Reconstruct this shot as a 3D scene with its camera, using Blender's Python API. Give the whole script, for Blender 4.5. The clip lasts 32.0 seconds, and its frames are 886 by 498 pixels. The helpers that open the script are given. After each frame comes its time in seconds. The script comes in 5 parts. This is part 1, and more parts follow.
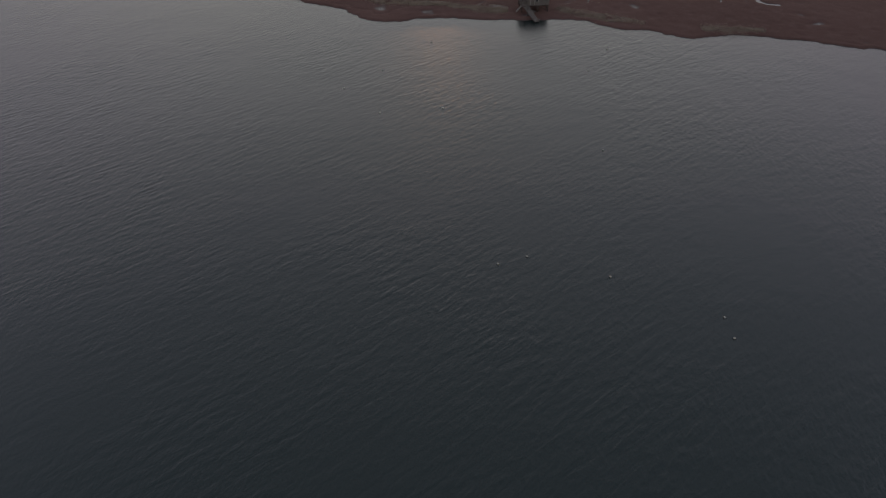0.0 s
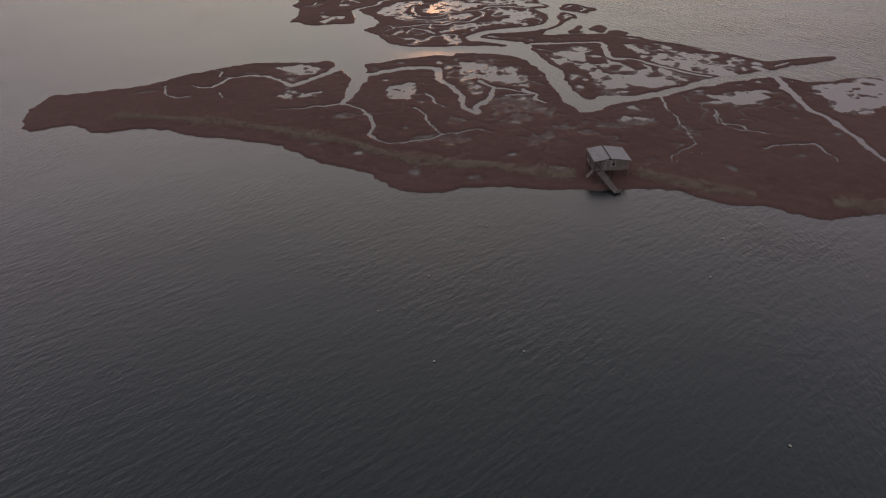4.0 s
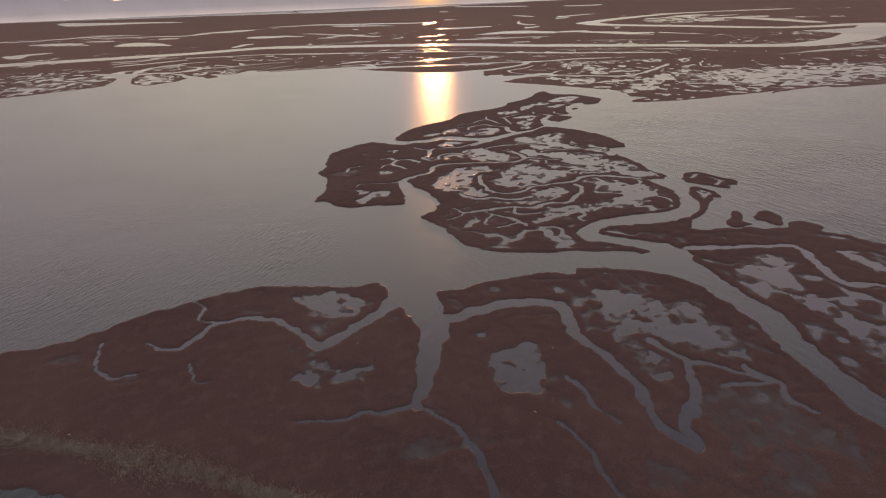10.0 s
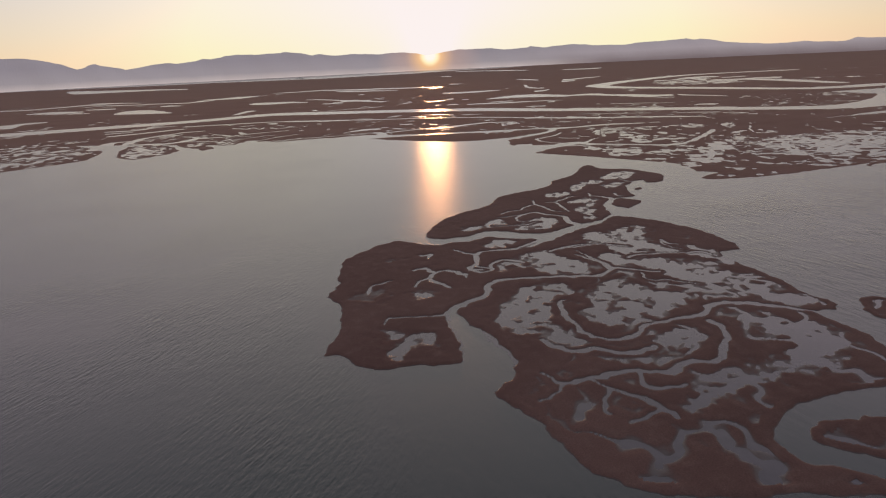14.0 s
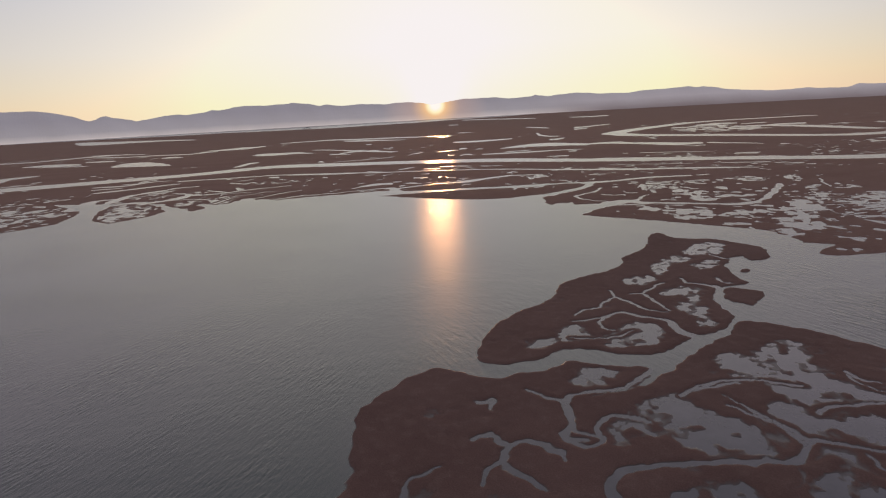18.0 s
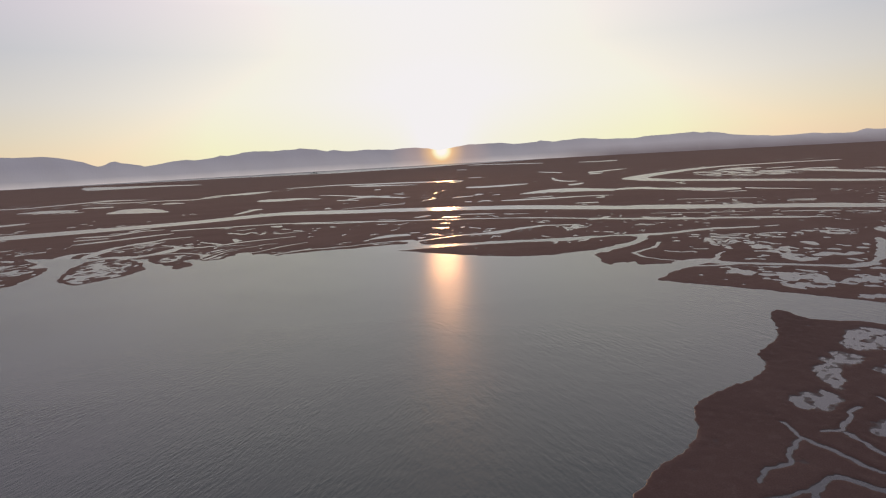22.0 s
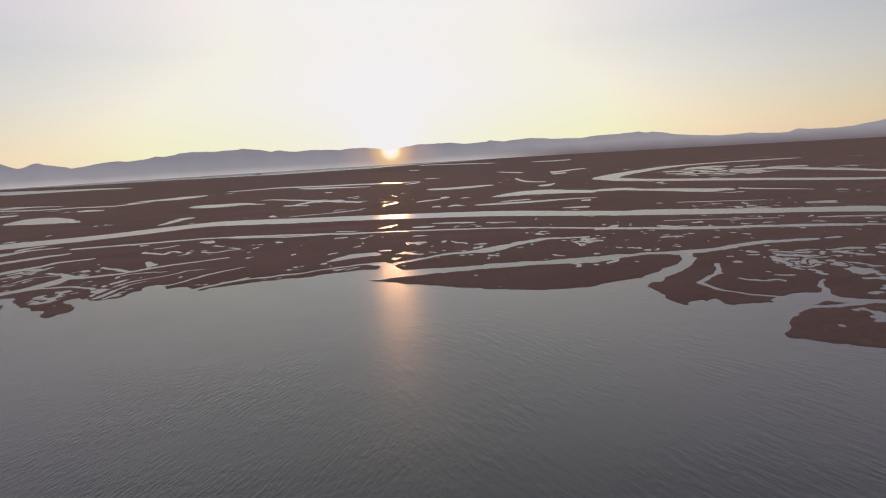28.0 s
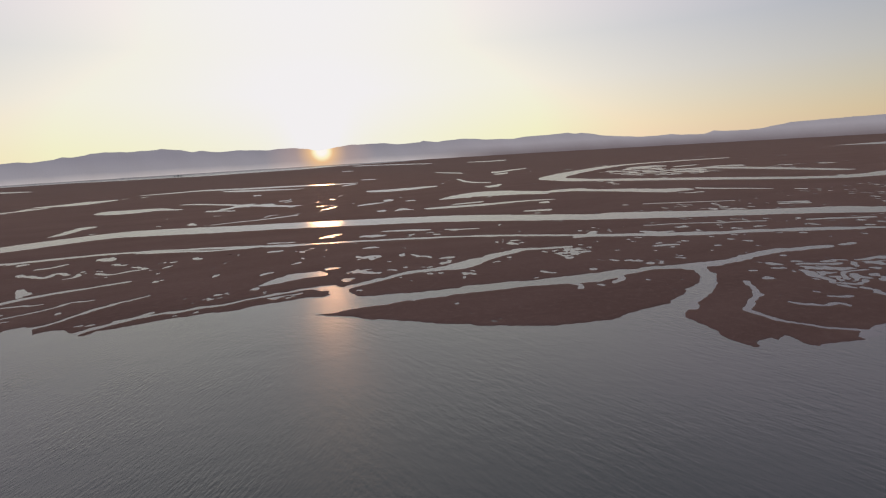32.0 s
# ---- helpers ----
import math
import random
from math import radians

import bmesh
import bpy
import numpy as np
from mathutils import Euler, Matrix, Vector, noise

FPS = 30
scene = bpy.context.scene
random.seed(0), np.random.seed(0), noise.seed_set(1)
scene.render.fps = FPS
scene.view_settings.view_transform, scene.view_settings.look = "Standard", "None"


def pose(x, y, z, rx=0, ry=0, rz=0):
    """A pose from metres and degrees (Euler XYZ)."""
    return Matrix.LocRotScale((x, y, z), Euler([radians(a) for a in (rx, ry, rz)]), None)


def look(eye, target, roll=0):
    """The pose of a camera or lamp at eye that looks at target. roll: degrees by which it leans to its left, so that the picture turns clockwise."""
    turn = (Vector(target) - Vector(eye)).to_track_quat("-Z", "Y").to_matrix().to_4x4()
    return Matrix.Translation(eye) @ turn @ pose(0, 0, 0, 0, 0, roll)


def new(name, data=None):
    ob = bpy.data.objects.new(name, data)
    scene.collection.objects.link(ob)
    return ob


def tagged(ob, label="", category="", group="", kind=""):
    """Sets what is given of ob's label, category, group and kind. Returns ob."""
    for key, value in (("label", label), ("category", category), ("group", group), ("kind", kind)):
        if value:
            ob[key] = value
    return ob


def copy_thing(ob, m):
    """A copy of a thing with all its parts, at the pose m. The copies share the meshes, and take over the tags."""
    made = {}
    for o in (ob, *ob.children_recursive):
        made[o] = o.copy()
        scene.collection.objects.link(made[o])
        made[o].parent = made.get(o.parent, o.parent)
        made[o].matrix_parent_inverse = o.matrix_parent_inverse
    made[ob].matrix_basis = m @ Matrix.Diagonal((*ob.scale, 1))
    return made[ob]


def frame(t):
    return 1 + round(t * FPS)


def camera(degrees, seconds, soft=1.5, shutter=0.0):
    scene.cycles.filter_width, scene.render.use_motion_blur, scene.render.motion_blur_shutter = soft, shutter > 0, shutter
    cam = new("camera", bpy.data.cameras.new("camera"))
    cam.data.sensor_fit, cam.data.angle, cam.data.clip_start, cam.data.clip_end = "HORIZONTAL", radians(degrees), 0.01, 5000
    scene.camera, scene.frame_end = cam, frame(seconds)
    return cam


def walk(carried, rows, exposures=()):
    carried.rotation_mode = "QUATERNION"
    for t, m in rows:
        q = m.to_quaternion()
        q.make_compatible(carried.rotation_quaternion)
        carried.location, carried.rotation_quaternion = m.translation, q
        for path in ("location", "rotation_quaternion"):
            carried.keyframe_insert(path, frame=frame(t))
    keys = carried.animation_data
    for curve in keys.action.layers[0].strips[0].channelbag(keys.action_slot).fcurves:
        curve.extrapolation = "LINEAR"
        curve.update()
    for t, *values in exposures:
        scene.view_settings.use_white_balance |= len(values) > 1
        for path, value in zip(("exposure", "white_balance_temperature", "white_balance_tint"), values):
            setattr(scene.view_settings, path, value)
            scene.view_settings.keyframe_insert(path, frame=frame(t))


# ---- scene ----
SECONDS = 32.0
SUN_AZ, SUN_EL = radians(9.7), radians(1.45)
SUN_DIR = Vector((math.sin(SUN_AZ) * math.cos(SUN_EL), math.cos(SUN_AZ) * math.cos(SUN_EL), math.sin(SUN_EL)))

# ---- camera ----
cam = camera(76.7, SECONDS, soft=1.2)
PATH = [
    (0, (-5.316, 14.144, 45.125), (-5.0730, 15.5759, 43.7501), -1.60),
    (0.5, (-5.656, 18.332, 45.334), (-5.4100, 19.7739, 43.9701), -2.00),
    (1, (-5.852, 23.058, 45.421), (-5.5920, 24.5208, 44.0821), -1.60),
    (1.5, (-5.926, 27.634, 45.524), (-5.6651, 29.1157, 44.2063), -1.70),
    (2, (-6.224, 32.073, 45.626), (-5.9591, 33.5707, 44.3273), -1.80),
    (2.5, (-6.647, 36.611, 45.630), (-6.3760, 38.1288, 44.3561), -1.70),
    (3, (-7.131, 41.313, 45.778), (-6.8530, 42.8510, 44.5300), -1.80),
    (3.5, (-7.647, 46.498, 45.862), (-7.3600, 48.0651, 44.6529), -1.80),
    (5.5, (-6.673, 68.356, 44.714), (-6.3970, 70.0339, 43.6611), -2.10),
    (6, (-6.857, 74.123, 44.640), (-6.5790, 75.8178, 43.6151), -2.30),
    (6.5, (-7.251, 79.882, 44.593), (-6.9700, 81.5918, 43.5941), -2.30),
    (7, (-7.786, 85.534, 44.407), (-7.5020, 87.2570, 43.4320), -2.40),
    (7.5, (-8.504, 91.371, 44.077), (-8.2161, 93.1085, 43.1293), -2.30),
    (8, (-9.273, 97.295, 43.966), (-8.9801, 99.0445, 43.0422), -2.20),
    (8.5, (-10.031, 103.657, 43.770), (-9.7331, 105.4179, 42.8705), -2.11),
    (9, (-10.755, 109.788, 43.614), (-10.4522, 111.5609, 42.7399), -2.01),
    (9.5, (-11.368, 115.691, 43.438), (-11.0623, 117.4778, 42.5924), -2.12),
    (10, (-12.127, 121.860, 43.181), (-11.8175, 123.6594, 42.3640), -2.22),
    (10.5, (-12.924, 128.030, 42.763), (-12.6086, 129.8423, 41.9785), -2.33),
    (11, (-13.559, 133.955, 42.486), (-13.2388, 135.7798, 41.7331), -2.34),
    (11.5, (-13.863, 140.136, 42.666), (-13.5421, 141.9706, 41.9375), -2.51),
    (12, (-13.994, 146.037, 43.005), (-13.6751, 147.8813, 42.3006), -2.69),
    (12.5, (-14.292, 152.219, 43.025), (-13.9727, 154.0714, 42.3416), -2.70),
    (13, (-14.355, 158.443, 42.926), (-14.0331, 160.3021, 42.2638), -2.71),
    (13.5, (-14.437, 164.679, 42.933), (-14.1144, 166.5441, 42.2878), -2.74),
    (14, (-14.627, 170.955, 42.864), (-14.3017, 172.8266, 42.2364), -2.76),
    (14.5, (-14.834, 176.943, 42.776), (-14.5080, 178.8198, 42.1680), -2.77),
    (16.5, (-14.358, 201.897, 42.768), (-14.0341, 203.7976, 42.2361), -3.10),
    (17, (-14.587, 208.379, 42.886), (-14.2640, 210.2849, 42.3730), -3.10),
    (17.5, (-14.778, 214.303, 42.942), (-14.4559, 216.2143, 42.4489), -3.20),
    (18, (-15.079, 220.068, 42.939), (-14.7559, 221.9847, 42.4678), -3.20),
    (18.5, (-15.041, 225.994, 42.980), (-14.7199, 227.9167, 42.5328), -3.20),
    (19, (-15.256, 232.402, 43.010), (-14.9340, 234.3298, 42.5860), -3.20),
    (19.5, (-15.174, 238.696, 42.907), (-14.8561, 240.6296, 42.5071), -3.30),
    (20, (-15.352, 244.882, 42.754), (-15.0340, 246.8212, 42.3820), -3.30),
    (20.5, (-15.942, 250.929, 42.621), (-15.6241, 252.8722, 42.2702), -3.30),
    (21, (-16.356, 256.478, 42.467), (-16.0390, 258.4232, 42.1270), -3.30),
    (21.5, (-17.037, 262.314, 42.290), (-16.7190, 264.2611, 41.9620), -3.30),
    (22, (-17.712, 268.072, 42.074), (-17.3921, 270.0205, 41.7561), -3.20),
    (22.5, (-18.551, 273.914, 42.044), (-18.2181, 275.8616, 41.7341), -3.20),
    (23, (-19.178, 279.787, 42.022), (-18.8221, 281.7305, 41.7121), -3.20),
    (23.5, (-19.643, 285.841, 41.976), (-19.2600, 287.7790, 41.6640), -3.20),
    (24, (-19.870, 291.798, 41.872), (-19.4749, 293.7334, 41.5589), -3.20),
    (24.5, (-19.987, 297.784, 41.800), (-19.5649, 299.7135, 41.4859), -3.20),
    (25, (-20.299, 303.796, 41.708), (-19.8470, 305.7181, 41.3900), -3.30),
    (25.5, (-20.295, 309.833, 41.644), (-19.8250, 311.7501, 41.3220), -3.30),
    (27.5, (-19.632, 332.789, 41.588), (-19.1360, 334.6991, 41.2630), -3.40),
    (28, (-19.055, 338.788, 41.646), (-18.5591, 340.6978, 41.3190), -3.40),
    (28.5, (-18.598, 344.527, 41.548), (-18.0951, 346.4346, 41.2191), -3.40),
    (29, (-18.604, 350.152, 41.404), (-18.0940, 352.0579, 41.0760), -3.40),
    (29.5, (-18.413, 355.575, 41.314), (-17.9040, 357.4810, 40.9850), -3.30),
    (30, (-18.034, 361.471, 41.226), (-17.5118, 363.3736, 40.8979), -3.40),
    (30.5, (-18.135, 367.253, 41.151), (-17.5768, 369.1448, 40.8199), -3.40),
    (31, (-17.956, 372.865, 40.996), (-17.3520, 374.7421, 40.6620), -3.40),
    (31.5, (-17.627, 378.522, 40.850), (-16.9608, 380.3776, 40.5139), -3.40),
    (32, (-17.247, 384.271, 40.702), (-16.5270, 386.1060, 40.3640), -3.40),
]
walk(cam, [(t, look(e, g, r)) for t, e, g, r in PATH], exposures=[
    (0.0, -0.07, 6500, 10), (3.0, 0.08, 7000, 16), (6.0, 0.2, 7200, 19), (10.0, 0.2, 7300, 20), (13.0, 0.1, 7050, 18), (17.0, 0.07, 6800, 15.5), (20.0, 0.05, 6600, 13), (32.0, 0.03, 6520, 12)])

# ---- world and sun ----
world = bpy.data.worlds.new("evening_sky")
scene.world = world
world.use_nodes = True
wn, wl = world.node_tree.nodes, world.node_tree.links
wn.clear()


def world_node(kind, **values):
    x = wn.new(kind)
    for key, v in values.items():
        x.inputs[int(key[1:])].default_value = v
    return x


def scaled(colour, fac=None, by=1.0):
    """A colour times a number."""
    x = wn.new("ShaderNodeVectorMath")
    x.operation = "SCALE"
    if isinstance(colour, tuple):
        x.inputs[0].default_value = colour
    else:
        wl.new(colour, x.inputs[0])
    if fac is None:
        x.inputs["Scale"].default_value = by
    else:
        wl.new(fac, x.inputs["Scale"])
    return x.outputs[0]


def added(a, b):
    x = wn.new("ShaderNodeVectorMath")
    x.operation = "ADD"
    wl.new(a, x.inputs[0])
    wl.new(b, x.inputs[1])
    return x.outputs[0]


sky = wn.new("ShaderNodeTexSky")
sky.sky_type = "NISHITA"
sky.sun_disc = False
sky.sun_elevation, sky.sun_rotation = SUN_EL, SUN_AZ
sky.air_density, sky.dust_density, sky.ozone_density = 1.0, 1.0, 1.0
way = wn.new("ShaderNodeTexCoord").outputs["Generated"]
height = wn.new("ShaderNodeSeparateXYZ")
wl.new(way, height.inputs[0])
# hazy evening air, from the horizon to overhead
air = wn.new("ShaderNodeValToRGB")
wl.new(height.outputs["Z"], air.inputs["Fac"])
# the bright band around 0.34 is added above the view to brighten the water
AIR = [(0.0, (0.50, 0.36, 0.19)), (0.03, (0.48, 0.39, 0.22)), (0.065, (0.42, 0.39, 0.285)), (0.11, (0.36, 0.37, 0.35)), (0.18, (0.275, 0.31, 0.355)),
       (0.25, (0.35, 0.34, 0.41)), (0.34, (0.68, 0.605, 0.69)), (0.44, (0.50, 0.485, 0.575)), (0.62, (0.32, 0.35, 0.425)), (0.84, (0.22, 0.255, 0.30)), (1.0, (0.185, 0.22, 0.25))]
while len(air.color_ramp.elements) < len(AIR):
    air.color_ramp.elements.new(0.5)
for k, (p, c) in zip(air.color_ramp.elements, AIR):
    k.position, k.color = p, (*c, 1.0)
# brightness towards the sun
near = wn.new("ShaderNodeVectorMath")
near.operation = "DOT_PRODUCT"
near.inputs[1].default_value = SUN_DIR
wl.new(way, near.inputs[0])


def glow(power, colour):
    p = wn.new("ShaderNodeMath")
    p.operation = "POWER"
    p.use_clamp = True
    wl.new(near.outputs["Value"], p.inputs[0])
    p.inputs[1].default_value = power
    return scaled(colour, p.outputs[0])


light = added(air.outputs["Color"], glow(3.0, (0.465, 0.425, 0.43)))
light = added(light, glow(6.0, (0.055, 0.055, 0.0)))
light = added(light, glow(14.0, (0.15, 0.145, 0.0)))
light = added(light, glow(60.0, (0.16, 0.135, 0.10)))
light = added(light, glow(700.0, (0.42, 0.27, 0.14)))
light = added(light, glow(7000.0, (1.3, 0.7, 0.2)))
light = added(light, scaled(sky.outputs[0], None, 0.01))
# the brightest part of the sky is capped at an even near-white
sky_cap = wn.new("ShaderNodeVectorMath")
sky_cap.operation = "MINIMUM"
sky_cap.inputs[1].default_value = (0.86, 0.85, 0.85)
wl.new(light, sky_cap.inputs[0])
light = sky_cap.outputs[0]
back = wn.new("ShaderNodeBackground")
back.inputs["Strength"].default_value = 1.0
out = wn.new("ShaderNodeOutputWorld")
wl.new(light, back.inputs["Color"])
wl.new(back.outputs[0], out.inputs["Surface"])

sun = new("sun", bpy.data.lights.new("sun", "SUN"))
sun.data.energy, sun.data.angle, sun.data.color = 0.68, radians(2.8), (1.0, 0.46, 0.19)
sun.matrix_world = look(SUN_DIR * 500, (0, 0, 0))


# ---- materials ----
def material(name):
    m = bpy.data.materials.new(name)
    m.use_nodes = True
    n, l = m.node_tree.nodes, m.node_tree.links
    return m, n, l, n["Principled BSDF"]


def noise_node(n, l, scale, detail=4.0, rough=0.55, vec=None, distort=0.0):
    t = n.new("ShaderNodeTexNoise")
    t.inputs["Scale"].default_value, t.inputs["Detail"].default_value = scale, detail
    t.inputs["Roughness"].default_value, t.inputs["Distortion"].default_value = rough, distort
    if vec is not None:
        l.new(vec, t.inputs["Vector"])
    return t.outputs["Fac"]


def coords(n, l, size=(1, 1, 1), turn=0.0):
    """Metres of the place; size and turn stretch and turn what is laid on them."""
    c = n.new("ShaderNodeTexCoord")
    m = n.new("ShaderNodeMapping")
    m.vector_type = "TEXTURE"
    m.inputs["Scale"].default_value = size
    m.inputs["Rotation"].default_value = (0, 0, radians(turn))
    l.new(c.outputs["Object"], m.inputs["Vector"])
    return m.outputs[0]


def ramp(n, l, fac, stops):
    r = n.new("ShaderNodeValToRGB")
    e = r.color_ramp.elements
    while len(e) < len(stops):
        e.new(0.5)
    for k, (p, c) in zip(e, stops):
        k.position, k.color = p, (*c, 1.0)
    l.new(fac, r.inputs["Fac"])
    return r.outputs["Color"]


def mix(n, l, fac, a, b, mode="MIX"):
    x = n.new("ShaderNodeMix")
    x.data_type, x.blend_type = "RGBA", mode
    for socket, v in ((x.inputs[0], fac), (x.inputs[6], a), (x.inputs[7], b)):
        if isinstance(v, (int, float)):
            socket.default_value = v
        elif isinstance(v, tuple):
            socket.default_value = (*v, 1.0)
        else:
            l.new(v, socket)
    return x.outputs[2]


def calc(n, l, op, a, b=0.0, c=0.0):
    x = n.new("ShaderNodeMath")
    x.operation = op
    for socket, v in zip(x.inputs, (a, b, c)):
        if isinstance(v, (int, float)):
            socket.default_value = v
        else:
            l.new(v, socket)
    return x.outputs[0]


def bump(n, l, p, height, strength, distance):
    b = n.new("ShaderNodeBump")
    b.inputs["Strength"].default_value, b.inputs["Distance"].default_value = strength, distance
    l.new(height, b.inputs["Height"])
    l.new(b.outputs[0], p.inputs["Normal"])
    return b


def water_material():
    m, n, l, p = material("lagoon_water")
    p.inputs["Base Color"].default_value = (0.003, 0.011, 0.0115, 1)
    p.inputs["IOR"].default_value = 1.66
    p.inputs["Roughness"].default_value = 0.25
    place = n.new("ShaderNodeSeparateXYZ")
    l.new(n.new("ShaderNodeTexCoord").outputs["Object"], place.inputs[0])

    def blend(value, lo, hi):
        r = n.new("ShaderNodeMapRange")
        r.interpolation_type = "SMOOTHSTEP"
        r.inputs["From Min"].default_value, r.inputs["From Max"].default_value = lo, hi
        l.new(value, r.inputs["Value"])
        return r.outputs[0]

    def train(turn, length):
        crest = noise_node(n, l, 1.0, 2.0, 0.5, coords(n, l, (length * 3.6, length, 1), turn), 0.35)
        return calc(n, l, "MULTIPLY", crest, length)

    south, west, east = train(26, 0.75), train(57, 0.62), train(102, 1.1)
    bay = blend(place.outputs["X"], -25, 15)
    north = calc(n, l, "ADD", calc(n, l, "MULTIPLY", west, calc(n, l, "SUBTRACT", 1.0, bay)), calc(n, l, "MULTIPLY", east, bay))
    far = blend(place.outputs["Y"], 110, 170)
    h = calc(n, l, "ADD", calc(n, l, "MULTIPLY", calc(n, l, "MULTIPLY", south, 0.75), calc(n, l, "SUBTRACT", 1.0, far)), calc(n, l, "MULTIPLY", calc(n, l, "MULTIPLY", north, 1.1), far))
    fine = noise_node(n, l, 1.0, 2.0, 0.5, coords(n, l, (0.9, 0.45, 1), 70), 0.3)
    h = calc(n, l, "ADD", h, calc(n, l, "MULTIPLY", fine, 0.36))
    gust = ramp(n, l, noise_node(n, l, 0.03, 4.0, 0.6, coords(n, l)), [(0.36, (0.22, 0.22, 0.22)), (0.64, (1, 1, 1))])
    windy = calc(n, l, "MULTIPLY_ADD", calc(n, l, "MULTIPLY", blend(place.outputs["X"], 55, 100), far), 0.7, 1.0)
    windy = calc(n, l, "MULTIPLY", windy, calc(n, l, "MULTIPLY_ADD", calc(n, l, "MULTIPLY", blend(place.outputs["Y"], 290, 350), bay), -0.55, 1.0))
    # channels between the marshes lie in the lee
    lee = calc(n, l, "MULTIPLY", blend(place.outputs["X"], -30, -8), calc(n, l, "SUBTRACT", 1.0, blend(place.outputs["X"], 50, 78)))
    lee = calc(n, l, "MULTIPLY", calc(n, l, "MULTIPLY", lee, far), calc(n, l, "SUBTRACT", 1.0, blend(place.outputs["Y"], 290, 330)))
    windy = calc(n, l, "MULTIPLY", windy, calc(n, l, "MULTIPLY_ADD", lee, -0.65, 1.0))
    b = bump(n, l, p, calc(n, l, "MULTIPLY", calc(n, l, "MULTIPLY", h, gust), windy), 1.0, 0.17)
    return m


def calm_material():
    m, n, l, p = material("calm_creek_water")
    c = coords(n, l)
    l.new(ramp(n, l, noise_node(n, l, 0.3, 4.0, 0.6, c), [(0.3, (0.032, 0.027, 0.036)), (0.7, (0.055, 0.046, 0.060))]), p.inputs["Base Color"])
    p.inputs["IOR"].default_value = 1.55
    p.inputs["Roughness"].default_value = 0.225
    bump(n, l, p, noise_node(n, l, 1.6, 3.0, 0.5, c), 0.5, 0.02)
    return m


def marsh_material(name, dark, mid, pale, stretch=1.0, rim=0.15, sheen=0.05):
    """Low salt-marsh growth, with a rim of wet mud at the water's edge."""
    m, n, l, p = material(name)
    c = coords(n, l)
    big = noise_node(n, l, 0.035, 5.0, 0.6, coords(n, l, (stretch, 1, 1)))
    med = noise_node(n, l, 0.45, 5.0, 0.65, c)
    fine = noise_node(n, l, 5.0, 4.0, 0.7, c)
    a = mix(n, l, ramp(n, l, big, [(0.35, (0, 0, 0)), (0.7, (1, 1, 1))]), dark, mid)
    b = mix(n, l, ramp(n, l, med, [(0.5, (0, 0, 0)), (0.8, (0.6, 0.6, 0.6))]), a, pale)
    growth = mix(n, l, 0.55, b, ramp(n, l, fine, [(0.25, (0.45, 0.45, 0.45)), (0.75, (1.4, 1.4, 1.4))]), "MULTIPLY")
    place = n.new("ShaderNodeSeparateXYZ")
    l.new(n.new("ShaderNodeTexCoord").outputs["Object"], place.inputs[0])
    level = calc(n, l, "MULTIPLY_ADD", calc(n, l, "SUBTRACT", med, 0.5), 1.45 * rim, place.outputs["Z"])
    wet = n.new("ShaderNodeMapRange")
    wet.interpolation_type = "SMOOTHSTEP"
    for name_in, v in (("From Min", rim), ("From Max", 0.0), ("To Min", 0.0), ("To Max", 1.0)):
        wet.inputs[name_in].default_value = v
    l.new(level, wet.inputs["Value"])
    wet = wet.outputs[0]
    l.new(mix(n, l, wet, growth, (0.048, 0.037, 0.038)), p.inputs["Base Color"])
    l.new(calc(n, l, "MULTIPLY_ADD", wet, -0.55, 0.95), p.inputs["Roughness"])
    l.new(calc(n, l, "MULTIPLY_ADD", wet, 0.38, 0.12), p.inputs["Specular IOR Level"])
    # warm sheen pales the marsh at grazing angles, in place of hazy air
    p.inputs["Sheen Weight"].default_value, p.inputs["Sheen Roughness"].default_value = sheen, 0.4
    p.inputs["Sheen Tint"].default_value = (1.0, 0.58, 0.42, 1)
    bump(n, l, p, calc(n, l, "MULTIPLY", calc(n, l, "ADD", med, calc(n, l, "MULTIPLY", fine, 0.4)), calc(n, l, "SUBTRACT", 1.0, wet)), 0.35, 0.15)
    return m


WATER = water_material()
CALM = calm_material()
MARSH = marsh_material("salt_marsh", (0.099, 0.0555, 0.050), (0.128, 0.075, 0.067), (0.164, 0.109, 0.096), 1.0, 0.1, 0.04)
# coloured lighter than the near marsh, with more sheen, to imitate hazy distance
BACK = marsh_material("back_marsh_haze_lift", (0.114, 0.063, 0.055), (0.150, 0.088, 0.077), (0.188, 0.125, 0.110), 3.0, 0.03, 0.085)


# ---- noise for the lie of the land ----
def lattice(ix, iy, seed):
    h = (ix.astype(np.int64) * 374761393 + iy.astype(np.int64) * 668265263 + seed * 982451653) & 0xFFFFFFFF
    h = ((h ^ (h >> 13)) * 1274126177) & 0xFFFFFFFF
    return ((h ^ (h >> 16)) & 0xFFFF) / 32767.5 - 1.0


def value_noise(x, y, seed):
    ix, iy = np.floor(x), np.floor(y)
    fx, fy = x - ix, y - iy
    fx, fy = fx * fx * (3 - 2 * fx), fy * fy * (3 - 2 * fy)
    a, b = lattice(ix, iy, seed), lattice(ix + 1, iy, seed)
    c, d = lattice(ix, iy + 1, seed), lattice(ix + 1, iy + 1, seed)
    return (a + (b - a) * fx) + ((c + (d - c) * fx) - (a + (b - a) * fx)) * fy


